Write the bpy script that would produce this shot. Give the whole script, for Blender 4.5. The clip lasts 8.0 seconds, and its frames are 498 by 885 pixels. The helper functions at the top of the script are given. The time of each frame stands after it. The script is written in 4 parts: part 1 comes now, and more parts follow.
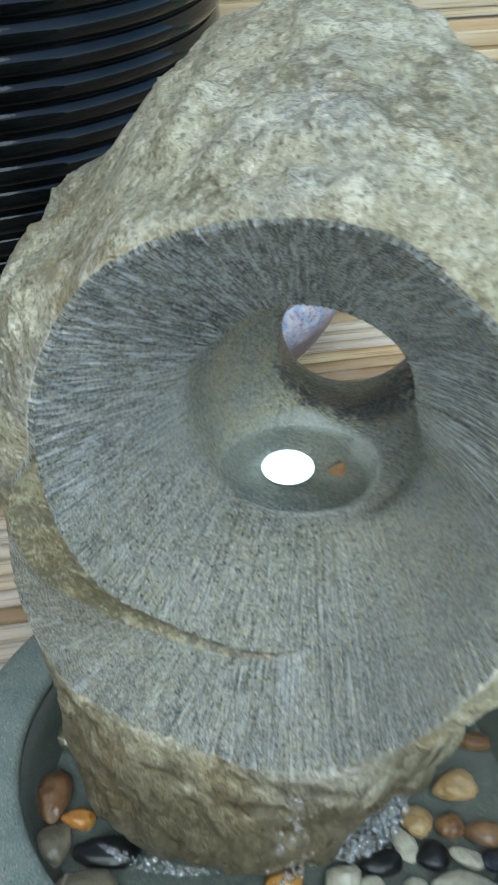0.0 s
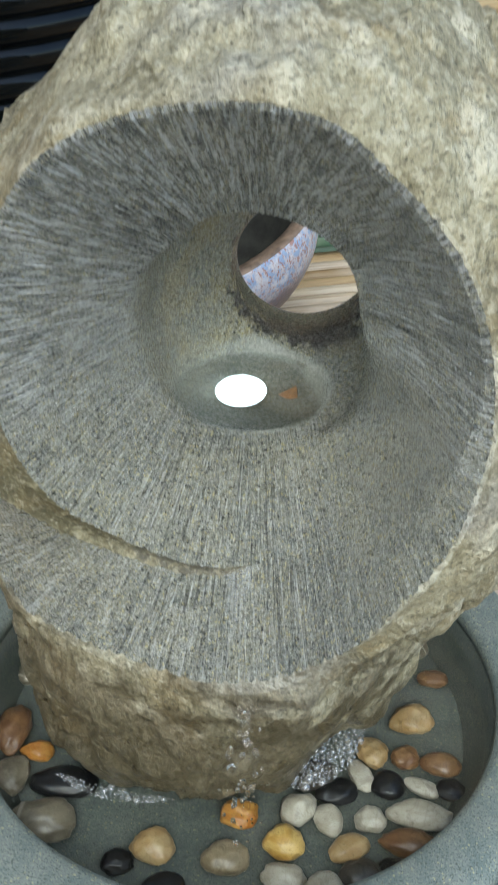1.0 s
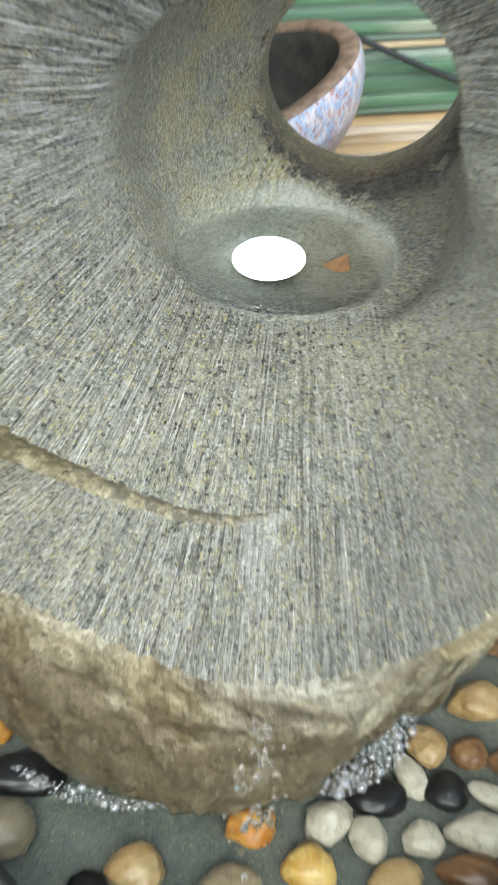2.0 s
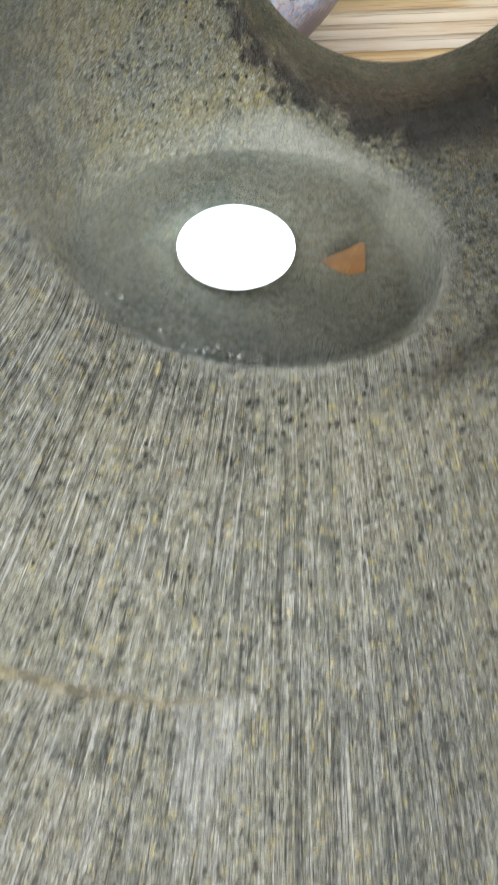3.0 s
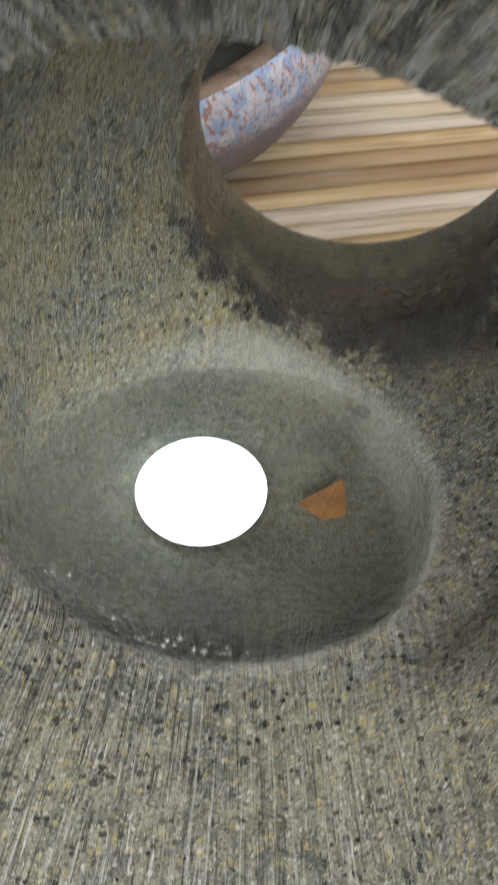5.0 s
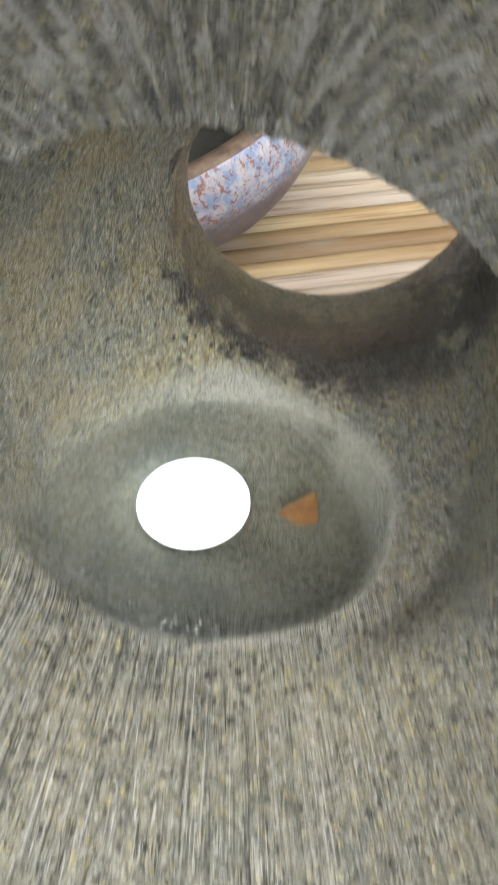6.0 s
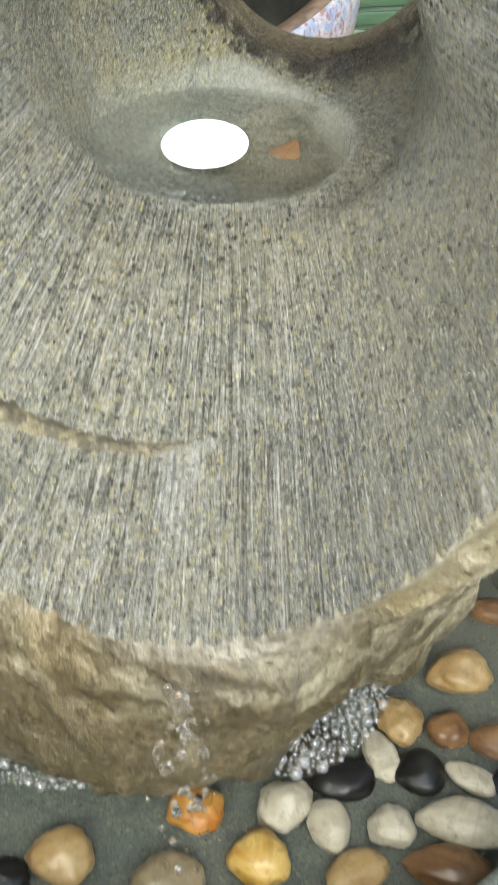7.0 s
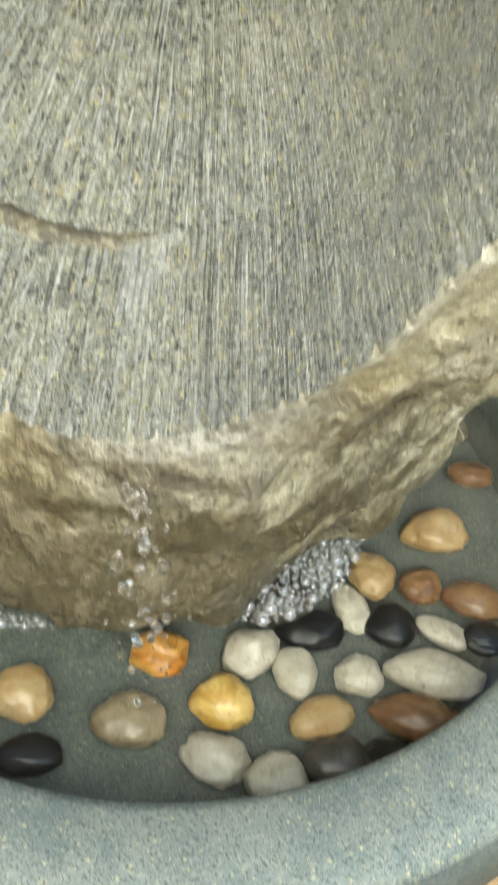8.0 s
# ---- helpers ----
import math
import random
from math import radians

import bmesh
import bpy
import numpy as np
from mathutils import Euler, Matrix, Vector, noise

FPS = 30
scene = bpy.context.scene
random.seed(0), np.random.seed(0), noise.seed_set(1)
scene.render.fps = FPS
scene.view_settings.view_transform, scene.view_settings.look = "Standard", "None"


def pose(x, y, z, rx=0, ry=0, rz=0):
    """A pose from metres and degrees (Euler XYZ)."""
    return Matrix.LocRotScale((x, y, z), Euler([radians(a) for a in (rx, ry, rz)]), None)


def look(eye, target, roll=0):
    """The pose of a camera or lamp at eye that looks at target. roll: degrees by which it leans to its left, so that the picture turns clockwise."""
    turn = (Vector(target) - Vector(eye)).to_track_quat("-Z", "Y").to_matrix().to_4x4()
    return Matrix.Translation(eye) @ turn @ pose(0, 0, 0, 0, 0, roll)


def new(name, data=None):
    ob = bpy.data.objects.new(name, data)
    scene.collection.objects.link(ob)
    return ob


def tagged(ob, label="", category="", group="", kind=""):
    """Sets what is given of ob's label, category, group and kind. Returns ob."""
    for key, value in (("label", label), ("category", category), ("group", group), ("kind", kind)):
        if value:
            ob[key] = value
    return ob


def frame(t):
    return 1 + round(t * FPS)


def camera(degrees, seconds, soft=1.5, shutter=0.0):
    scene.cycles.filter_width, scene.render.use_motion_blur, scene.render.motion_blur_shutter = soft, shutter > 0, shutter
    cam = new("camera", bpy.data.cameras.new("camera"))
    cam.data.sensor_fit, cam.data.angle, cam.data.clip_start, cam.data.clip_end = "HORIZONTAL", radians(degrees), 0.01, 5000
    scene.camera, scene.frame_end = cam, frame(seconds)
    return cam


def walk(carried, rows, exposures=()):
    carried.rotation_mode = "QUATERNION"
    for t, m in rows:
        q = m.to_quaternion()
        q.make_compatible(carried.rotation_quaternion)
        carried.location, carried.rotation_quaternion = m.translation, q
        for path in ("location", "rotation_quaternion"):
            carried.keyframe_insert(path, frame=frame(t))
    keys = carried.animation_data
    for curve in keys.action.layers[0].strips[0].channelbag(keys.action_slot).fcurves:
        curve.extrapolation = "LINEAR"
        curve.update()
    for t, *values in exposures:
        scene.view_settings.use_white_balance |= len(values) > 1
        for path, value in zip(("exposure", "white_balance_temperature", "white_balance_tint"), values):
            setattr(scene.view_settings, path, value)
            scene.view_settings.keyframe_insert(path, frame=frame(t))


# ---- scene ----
# ---- the camera ----
cam = camera(23.2, 8.0, soft=0.9, shutter=0.6)
# seconds, eye, target, roll
PATH = [
    (0, (0.0029, -0.0012, 0.8484), (-0.0038, 1.6603, -0.2649), 0.05),
    (0.2, (0.0067, -0.0368, 0.8525), (0.0238, 1.6325, -0.2489), 0.18),
    (0.5, (0.0135, -0.0416, 0.8320), (0.0510, 1.6222, -0.2772), 0.56),
    (0.8, (0.0274, -0.0428, 0.8134), (0.0458, 1.6236, -0.2923), 0.33),
    (1, (0.0303, -0.0407, 0.8056), (0.0417, 1.6213, -0.3069), 0.53),
    (1.2, (0.0375, -0.0316, 0.7753), (0.0329, 1.6261, -0.3436), 0.28),
    (2.3, (0.0201, 0.2855, 0.6166), (0.0103, 1.7934, -0.6972), 2.66),
    (2.5, (0.0173, 0.3423, 0.5966), (0.0386, 1.8033, -0.7690), 4.39),
    (2.7, (0.0211, 0.3784, 0.5834), (0.0533, 1.7714, -0.8520), 4.70),
    (3, (0.0287, 0.4225, 0.5678), (0.0712, 1.8116, -0.8704), 4.58),
    (3.5, (0.0280, 0.4780, 0.5638), (0.0893, 1.8644, -0.8764), 4.72),
    (4, (0.0303, 0.4995, 0.5602), (0.0851, 1.8951, -0.8714), 3.70),
    (4.5, (0.0320, 0.5013, 0.5684), (0.0846, 1.9110, -0.8494), 3.34),
    (4.7, (0.0326, 0.5021, 0.5734), (0.0821, 1.9117, -0.8445), 3.12),
    (5.8, (0.0456, 0.4655, 0.6123), (0.0645, 1.9815, -0.6921), 0.41),
    (6, (0.0413, 0.4443, 0.6128), (0.0748, 1.9566, -0.6956), 1.04),
    (6.3, (0.0459, 0.3798, 0.5994), (0.0649, 1.9417, -0.6495), 0.62),
    (6.5, (0.0509, 0.3329, 0.5888), (0.0534, 1.8930, -0.6626), 0.21),
    (6.7, (0.0576, 0.2941, 0.5829), (0.0396, 1.7967, -0.7391), 0.52),
    (6.85, (0.0626, 0.2672, 0.5787), (0.0293, 1.7824, -0.7269), 0.82),
    (7, (0.0675, 0.2430, 0.5744), (0.0196, 1.7764, -0.7087), 1.14),
    (7.5, (0.0748, 0.2291, 0.5542), (0.0296, 1.7397, -0.7557), 2.16),
    (8, (0.0796, 0.2243, 0.5199), (0.0516, 1.6910, -0.8395), 3.34),
]
EXPOSURES = [(0.0, 0.97, 5450, -3), (0.5, 0.5, 5950, 2), (1.0, 1.0, 6050, 2), (2.5, 1.6, 6400, 4), (3.0, 1.2, 6500, 7), (3.5, 0.91, 6650, 8), (4.0, 0.77, 6650, 8), (4.5, 0.75, 6700, 8), (6.0, 1.35, 6700, 9), (6.5, 1.5, 6900, 8), (7.0, 1.5, 6750, 5), (8.0, 1.6, 6850, 1)]
walk(cam, [(t, look(eye, target, roll)) for t, eye, target, roll in PATH], EXPOSURES)

# ---- world, sun ----
world = bpy.data.worlds.new("sky")
scene.world = world
world.use_nodes = True
wn, wl = world.node_tree.nodes, world.node_tree.links
sky = wn.new("ShaderNodeTexSky")
sky.sky_type, sky.sun_disc = "NISHITA", False
SUN_EL, SUN_AZ = 45.0, 176.0          # degrees: height, and bearing clockwise from +y
sky.sun_elevation, sky.sun_rotation = radians(SUN_EL), radians(SUN_AZ)
sky.dust_density, sky.ozone_density = 1.4, 1.3
wn["Background"].inputs["Strength"].default_value = 0.15
wl.new(sky.outputs[0], wn["Background"].inputs["Color"])
sun_data = bpy.data.lights.new("sun", "SUN")
sun_data.energy, sun_data.angle, sun_data.color = 1.2, radians(55), (1.0, 0.975, 0.9)
sun = new("sun", sun_data)
az, el = radians(SUN_AZ), radians(SUN_EL)
sun_from = Vector((math.sin(az) * math.cos(el), math.cos(az) * math.cos(el), math.sin(el)))
sun.matrix_world = look(sun_from * 5, (0, 0, 0))


# ---- materials ----
class Nodes:
    """Small helper to wire a node material."""

    def __init__(self, name):
        self.mat = bpy.data.materials.new(name)
        self.mat.use_nodes = True
        self.n, self.l = self.mat.node_tree.nodes, self.mat.node_tree.links
        self.bsdf = self.n["Principled BSDF"]
        self.co = self.n.new("ShaderNodeTexCoord").outputs["Object"]

    def put(self, socket, value):
        if hasattr(value, "links"):
            self.l.new(value, socket)
        elif isinstance(value, tuple) and len(value) == 3 and socket.type == "RGBA":
            socket.default_value = (*value, 1)
        else:
            socket.default_value = value

    def math(self, op, a, b=0.0, clamp=False):
        m = self.n.new("ShaderNodeMath")
        m.operation, m.use_clamp = op, clamp
        self.put(m.inputs[0], a), self.put(m.inputs[1], b)
        return m.outputs[0]

    def noise(self, scale, detail=4.0, rough=0.55, co=None, warp=0.0):
        t = self.n.new("ShaderNodeTexNoise")
        self.put(t.inputs["Vector"], co or self.co)
        t.inputs["Scale"].default_value, t.inputs["Detail"].default_value = scale, detail
        t.inputs["Roughness"].default_value, t.inputs["Distortion"].default_value = rough, warp
        return t.outputs["Fac"]

    def cells(self, scale, co=None, what="Distance", feature="F1"):
        t = self.n.new("ShaderNodeTexVoronoi")
        t.feature = feature
        self.put(t.inputs["Vector"], co or self.co)
        t.inputs["Scale"].default_value = scale
        return t.outputs[what]

    def flecks(self, scale, share, size, co=None):
        """Round grains of uneven size: a share of the cells, each filled out to a size."""
        t = self.n.new("ShaderNodeTexVoronoi")
        self.put(t.inputs["Vector"], co or self.co)
        t.inputs["Scale"].default_value = scale
        sep = self.n.new("ShaderNodeSeparateColor")
        self.put(sep.inputs[0], t.outputs["Color"])
        reach = self.math("MULTIPLY", sep.outputs[1], size)
        rag = self.math("MULTIPLY", self.math("SUBTRACT", self.noise(scale * 2.2, 3, 0.6, co), 0.5), 2.0)
        inside = self.math("LESS_THAN", self.math("ADD", t.outputs["Distance"], rag), reach)
        return self.math("MULTIPLY", inside, self.math("LESS_THAN", sep.outputs[0], share))

    def band(self, value, lo, hi, out0=0.0, out1=1.0):
        m = self.n.new("ShaderNodeMapRange")
        m.interpolation_type = "SMOOTHSTEP"
        self.put(m.inputs[0], value)
        for i, v in enumerate((lo, hi, out0, out1)):
            m.inputs[i + 1].default_value = v
        return m.outputs[0]

    def mix(self, fac, a, b, how="MIX"):
        m = self.n.new("ShaderNodeMix")
        m.data_type, m.blend_type = "RGBA", how
        self.put(m.inputs[0], fac), self.put(m.inputs[6], a), self.put(m.inputs[7], b)
        return m.outputs[2]

    def scaled(self, sx, sy, sz, co=None):
        m = self.n.new("ShaderNodeMapping")
        self.put(m.inputs[0], co or self.co)
        m.inputs["Scale"].default_value = (sx, sy, sz)
        return m.outputs[0]

    def random(self):
        return self.n.new("ShaderNodeObjectInfo").outputs["Random"]

    def bump(self, height, strength=0.5, distance=0.001, under=None):
        b = self.n.new("ShaderNodeBump")
        b.inputs["Strength"].default_value, b.inputs["Distance"].default_value = strength, distance
        self.put(b.inputs["Height"], height)
        if under:
            self.put(b.inputs["Normal"], under)
        return b.outputs[0]

    def done(self, color, rough, normal=None, **more):
        self.put(self.bsdf.inputs["Base Color"], color)
        self.put(self.bsdf.inputs["Roughness"], rough)
        if normal:
            self.put(self.bsdf.inputs["Normal"], normal)
        for key, value in more.items():
            self.put(self.bsdf.inputs[key.replace("_", " ")], value)
        return self.mat


AX, AZ = 0.04, 0.42                   # the axis of the carved bowl


def carved_stone():
    k = Nodes("carved_stone")
    sep = k.n.new("ShaderNodeSeparateXYZ")
    k.put(sep.inputs[0], k.co)
    dx, dz = k.math("SUBTRACT", sep.outputs[0], AX), k.math("SUBTRACT", sep.outputs[2], AZ)
    rad = k.math("SQRT", k.math("ADD", k.math("MULTIPLY", dx, dx), k.math("MULTIPLY", dz, dz)))
    polar = k.n.new("ShaderNodeCombineXYZ")
    k.put(polar.inputs[0], k.math("MULTIPLY", k.math("DIVIDE", dx, rad), 30.0))
    k.put(polar.inputs[1], k.math("MULTIPLY", k.math("DIVIDE", dz, rad), 30.0))
    k.put(polar.inputs[2], k.math("MULTIPLY", rad, 20.0))
    outside = k.math("MULTIPLY", k.band(rad, 0.072, 0.09), k.band(sep.outputs[1], 0.705, 0.688))
    marks = k.math("MULTIPLY", outside, k.band(k.math("ADD", k.math("DIVIDE", dx, rad), k.math("MULTIPLY", k.noise(9, 3), 1.2)), 1.5, 0.5, 0.12, 1.0))
    streak = k.noise(1.3, 5, 0.65, polar.outputs[0])
    fine = k.noise(3.2, 3, 0.6, polar.outputs[0])
    speck, grain, dots = k.noise(380, 3, 0.65), k.noise(980, 3, 0.75), k.cells(260)
    patch, broad = k.noise(17, 5, 0.62), k.noise(75, 5, 0.65)
    col = k.mix(k.band(patch, 0.35, 0.68), (0.19, 0.202, 0.175), (0.315, 0.3, 0.215))
    col = k.mix(k.math("MULTIPLY", k.band(broad, 0.48, 0.62), 0.5), col, (0.3, 0.28, 0.2))
    col = k.mix(k.math("MULTIPLY", k.band(broad, 0.47, 0.36), 0.5), col, (0.07, 0.077, 0.07))
    col = k.mix(k.math("MULTIPLY", k.math("MULTIPLY", k.band(streak, 0.52, 0.64), 0.3), marks), col, (0.42, 0.42, 0.39))
    col = k.mix(k.math("MULTIPLY", k.math("MULTIPLY", k.band(streak, 0.46, 0.35), 0.35), marks), col, (0.07, 0.078, 0.072))
    col = k.mix(k.math("MULTIPLY", k.math("MULTIPLY", k.band(fine, 0.56, 0.62), 0.6), marks), col, (0.6, 0.6, 0.56))
    col = k.mix(k.math("MULTIPLY", k.math("MULTIPLY", k.band(fine, 0.43, 0.37), 0.55), marks), col, (0.05, 0.055, 0.05))
    wide = k.noise(0.55, 4, 0.6, polar.outputs[0])
    col = k.mix(k.math("MULTIPLY", k.math("MULTIPLY", k.band(wide, 0.53, 0.62), 0.4), marks), col, (0.36, 0.345, 0.28))
    col = k.mix(k.math("MULTIPLY", k.math("MULTIPLY", k.band(wide, 0.46, 0.36), 0.25), marks), col, (0.08, 0.086, 0.08))
    grit = k.noise(215, 4, 0.7)
    col = k.mix(k.math("MULTIPLY", k.band(grit, 0.53, 0.58), 0.55), col, (0.4, 0.38, 0.28))
    col = k.mix(k.math("MULTIPLY", k.band(grit, 0.46, 0.41), 0.5), col, (0.08, 0.085, 0.075))
    ochre = k.math("MULTIPLY", k.math("MULTIPLY", k.band(sep.outputs[1], 0.7, 0.76), k.band(sep.outputs[2], 0.338, 0.35)), k.band(k.noise(28, 4), 0.42, 0.62))
    col = k.mix(k.math("MULTIPLY", ochre, 0.75), col, (0.38, 0.32, 0.17))
    col = k.mix(k.math("MULTIPLY", k.band(grain, 0.52, 0.57), 0.6), col, (0.44, 0.43, 0.36))
    col = k.mix(k.math("MULTIPLY", k.band(grain, 0.46, 0.4), 0.55), col, (0.07, 0.073, 0.062))
    col = k.mix(k.math("MULTIPLY", k.flecks(480, 0.32, 0.58), 0.65), col, (0.55, 0.47, 0.22))
    # pale grains, brightened so that they also paint the wet stone's glints
    col = k.mix(k.math("MULTIPLY", k.flecks(760, 0.3, 0.6), 0.65), col, (0.66, 0.65, 0.58))
    col = k.mix(k.math("MULTIPLY", k.flecks(430, 0.17, 0.62), 0.88), col, (0.03, 0.032, 0.028))
    col = k.mix(k.math("MULTIPLY", k.band(dots, 0.2, 0.14), k.band(k.noise(110, 2), 0.47, 0.53)), col, (0.02, 0.02, 0.018))
    # shade of the through hole painted dark, with a ragged edge towards the hollow
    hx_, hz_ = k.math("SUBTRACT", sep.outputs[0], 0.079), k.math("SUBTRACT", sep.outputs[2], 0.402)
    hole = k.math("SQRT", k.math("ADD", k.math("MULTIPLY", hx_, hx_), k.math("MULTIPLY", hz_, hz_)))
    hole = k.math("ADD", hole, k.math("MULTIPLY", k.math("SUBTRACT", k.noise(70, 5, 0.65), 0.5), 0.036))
    hole_shade = k.math("MULTIPLY", k.band(hole, 0.061, 0.0575), k.band(sep.outputs[1], 0.765, 0.785))
    col = k.mix(k.math("MULTIPLY", hole_shade, 0.9), col, k.mix(k.band(k.noise(60, 3), 0.4, 0.6), (0.022, 0.022, 0.023), (0.05, 0.043, 0.042)))
    # short chisel scratches, dark and pale with painted glints, a few long hair cracks
    scratch = k.noise(4.6, 2, 0.5, polar.outputs[0])
    col = k.mix(k.math("MULTIPLY", k.math("MULTIPLY", k.band(scratch, 0.63, 0.7), k.math("MULTIPLY", k.band(k.noise(22, 3), 0.42, 0.58), 0.85)), marks), col, (0.62, 0.62, 0.58))
    col = k.mix(k.math("MULTIPLY", k.math("MULTIPLY", k.band(scratch, 0.37, 0.33), 0.75), marks), col, (0.035, 0.038, 0.034))
    hair = k.noise(0.8, 2, 0.5, polar.outputs[0])
    thin = k.band(k.math("ABSOLUTE", k.math("SUBTRACT", hair, 0.4)), 0.006, 0.001)
    col = k.mix(k.math("MULTIPLY", k.math("MULTIPLY", thin, k.band(k.noise(26, 2), 0.52, 0.6)), k.math("MULTIPLY", marks, 0.8)), col, (0.03, 0.032, 0.03))
    # long runs from the pool to the lip
    long_co = k.n.new("ShaderNodeCombineXYZ")
    k.put(long_co.inputs[0], k.math("MULTIPLY", k.math("DIVIDE", dx, rad), 30.0))
    k.put(long_co.inputs[1], k.math("MULTIPLY", k.math("DIVIDE", dz, rad), 30.0))
    k.put(long_co.inputs[2], k.math("MULTIPLY", rad, 6.0))
    runs, hairs = k.noise(1.1, 3, 0.6, long_co.outputs[0]), k.noise(3.0, 2, 0.55, long_co.outputs[0])
    gaps = k.math("MULTIPLY", marks, k.band(k.noise(30, 3), 0.38, 0.55))
    col = k.mix(k.math("MULTIPLY", k.math("MULTIPLY", k.band(runs, 0.46, 0.38), 0.32), marks), col, (0.075, 0.08, 0.072))
    col = k.mix(k.math("MULTIPLY", k.math("MULTIPLY", k.band(hairs, 0.6, 0.66), 0.6), gaps), col, (0.6, 0.6, 0.56))
    col = k.mix(k.math("MULTIPLY", k.math("MULTIPLY", k.band(hairs, 0.4, 0.35), 0.7), gaps), col, (0.045, 0.048, 0.044))
    # the arch's broad chisel ridges, relief painted in: pale lit crests, dark shade between
    ridge_co = k.n.new("ShaderNodeCombineXYZ")
    k.put(ridge_co.inputs[0], k.math("MULTIPLY", k.math("DIVIDE", dx, rad), 30.0))
    k.put(ridge_co.inputs[1], k.math("MULTIPLY", k.math("DIVIDE", dz, rad), 30.0))
    k.put(ridge_co.inputs[2], k.math("MULTIPLY", rad, 32.0))
    ridge = k.noise(2.3, 3, 0.6, ridge_co.outputs[0])
    arch = k.math("MULTIPLY", outside, k.band(k.math("DIVIDE", dz, rad), -0.5, 0.2))
    col = k.mix(k.math("MULTIPLY", k.math("MULTIPLY", k.band(ridge, 0.53, 0.58), 0.65), arch), col, (0.56, 0.57, 0.57))
    col = k.mix(k.math("MULTIPLY", k.math("MULTIPLY", k.band(ridge, 0.46, 0.4), 0.7), arch), col, (0.06, 0.064, 0.066))
    px, py = k.math("SUBTRACT", sep.outputs[0], 0.036), k.math("SUBTRACT", sep.outputs[1], 0.733)
    shore = k.math("SQRT", k.math("ADD", k.math("MULTIPLY", px, px), k.math("MULTIPLY", py, py)))
    slime = k.math("MULTIPLY", k.band(shore, 0.059, 0.056), k.band(sep.outputs[2], 0.3375, 0.334))
    col = k.mix(k.math("MULTIPLY", slime, 0.55), col, k.mix(k.band(patch, 0.4, 0.6), (0.2, 0.212, 0.188), (0.33, 0.33, 0.285)))
    # pale ledge along the shore, its light painted in, stronger to the right
    lit_ledge = k.math("MULTIPLY", k.band(shore, 0.050, 0.056), k.band(shore, 0.0635, 0.0585))
    lit_ledge = k.math("MULTIPLY", k.math("MULTIPLY", lit_ledge, k.band(sep.outputs[2], 0.352, 0.343)), k.band(k.noise(35, 3), 0.3, 0.5))
    col = k.mix(k.math("MULTIPLY", k.math("MULTIPLY", lit_ledge, k.band(px, -0.035, 0.03, 0.12, 1.0)), 0.95), col, (0.56, 0.56, 0.49))
    h = k.math("ADD", k.math("MULTIPLY", grit, 0.9), k.math("MULTIPLY", k.math("MULTIPLY", fine, marks), 1.3))
    h = k.math("ADD", h, k.math("ADD", k.math("MULTIPLY", grain, 0.7), k.math("MULTIPLY", speck, 0.4)))
    nrm = k.bump(h, 1.0, 0.0028)
    return k.done(col, k.band(speck, 0.35, 0.65, 0.12, 0.4), nrm, Specular_IOR_Level=1.0)


def rough_rock(name, tone):
    k = Nodes(name)
    big, mid, fine = k.noise(7, 5, 0.6, warp=0.3), k.noise(24, 7, 0.7, warp=0.3), k.noise(260, 4, 0.72)
    gran = k.noise(105, 5, 0.68)
    col = k.mix(k.band(big, 0.36, 0.62), tone[0], tone[1])
    # grey weathering, ochre stains and pale crust
    col = k.mix(k.math("MULTIPLY", k.band(k.noise(5.5, 4, 0.6, warp=0.6), 0.52, 0.64), 0.45), col, tuple(0.7 * sum(tone[1]) / 3 + 0.04 * i for i in (1.1, 1.0, 1.0)))
    col = k.mix(k.math("MULTIPLY", k.band(k.noise(13, 5), 0.52, 0.66), 0.65), col, (0.28, 0.21, 0.095))
    col = k.mix(k.math("MULTIPLY", k.band(mid, 0.52, 0.62), 0.75), col, tone[2])
    col = k.mix(k.math("MULTIPLY", k.band(mid, 0.47, 0.35), 0.65), col, (0.125, 0.1, 0.048))
    col = k.mix(k.math("MULTIPLY", k.band(gran, 0.53, 0.62), 0.4), col, tone[2])
    col = k.mix(k.math("MULTIPLY", k.band(gran, 0.46, 0.37), 0.45), col, (0.13, 0.11, 0.06))
    col = k.mix(k.math("MULTIPLY", k.band(fine, 0.53, 0.61), 0.4), col, (0.55, 0.5, 0.37))
    col = k.mix(k.math("MULTIPLY", k.band(fine, 0.47, 0.38), 0.5), col, (0.08, 0.07, 0.04))
    col = k.mix(k.math("MULTIPLY", k.flecks(330, 0.18, 0.5), 0.6), col, (0.06, 0.055, 0.035))
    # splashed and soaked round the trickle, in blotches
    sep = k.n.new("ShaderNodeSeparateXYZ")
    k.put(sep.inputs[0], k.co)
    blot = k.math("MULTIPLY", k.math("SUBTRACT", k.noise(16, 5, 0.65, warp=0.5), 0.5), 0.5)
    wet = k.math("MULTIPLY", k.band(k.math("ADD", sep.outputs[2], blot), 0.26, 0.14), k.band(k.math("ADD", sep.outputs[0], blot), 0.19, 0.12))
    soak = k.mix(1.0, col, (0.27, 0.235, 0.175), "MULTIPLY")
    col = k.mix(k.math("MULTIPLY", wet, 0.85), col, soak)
    nrm = k.bump(fine, 0.8, 0.002, k.bump(gran, 0.9, 0.005, k.bump(mid, 0.7, 0.008)))
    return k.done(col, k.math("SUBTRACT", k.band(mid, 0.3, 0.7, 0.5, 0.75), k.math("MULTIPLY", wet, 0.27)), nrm)


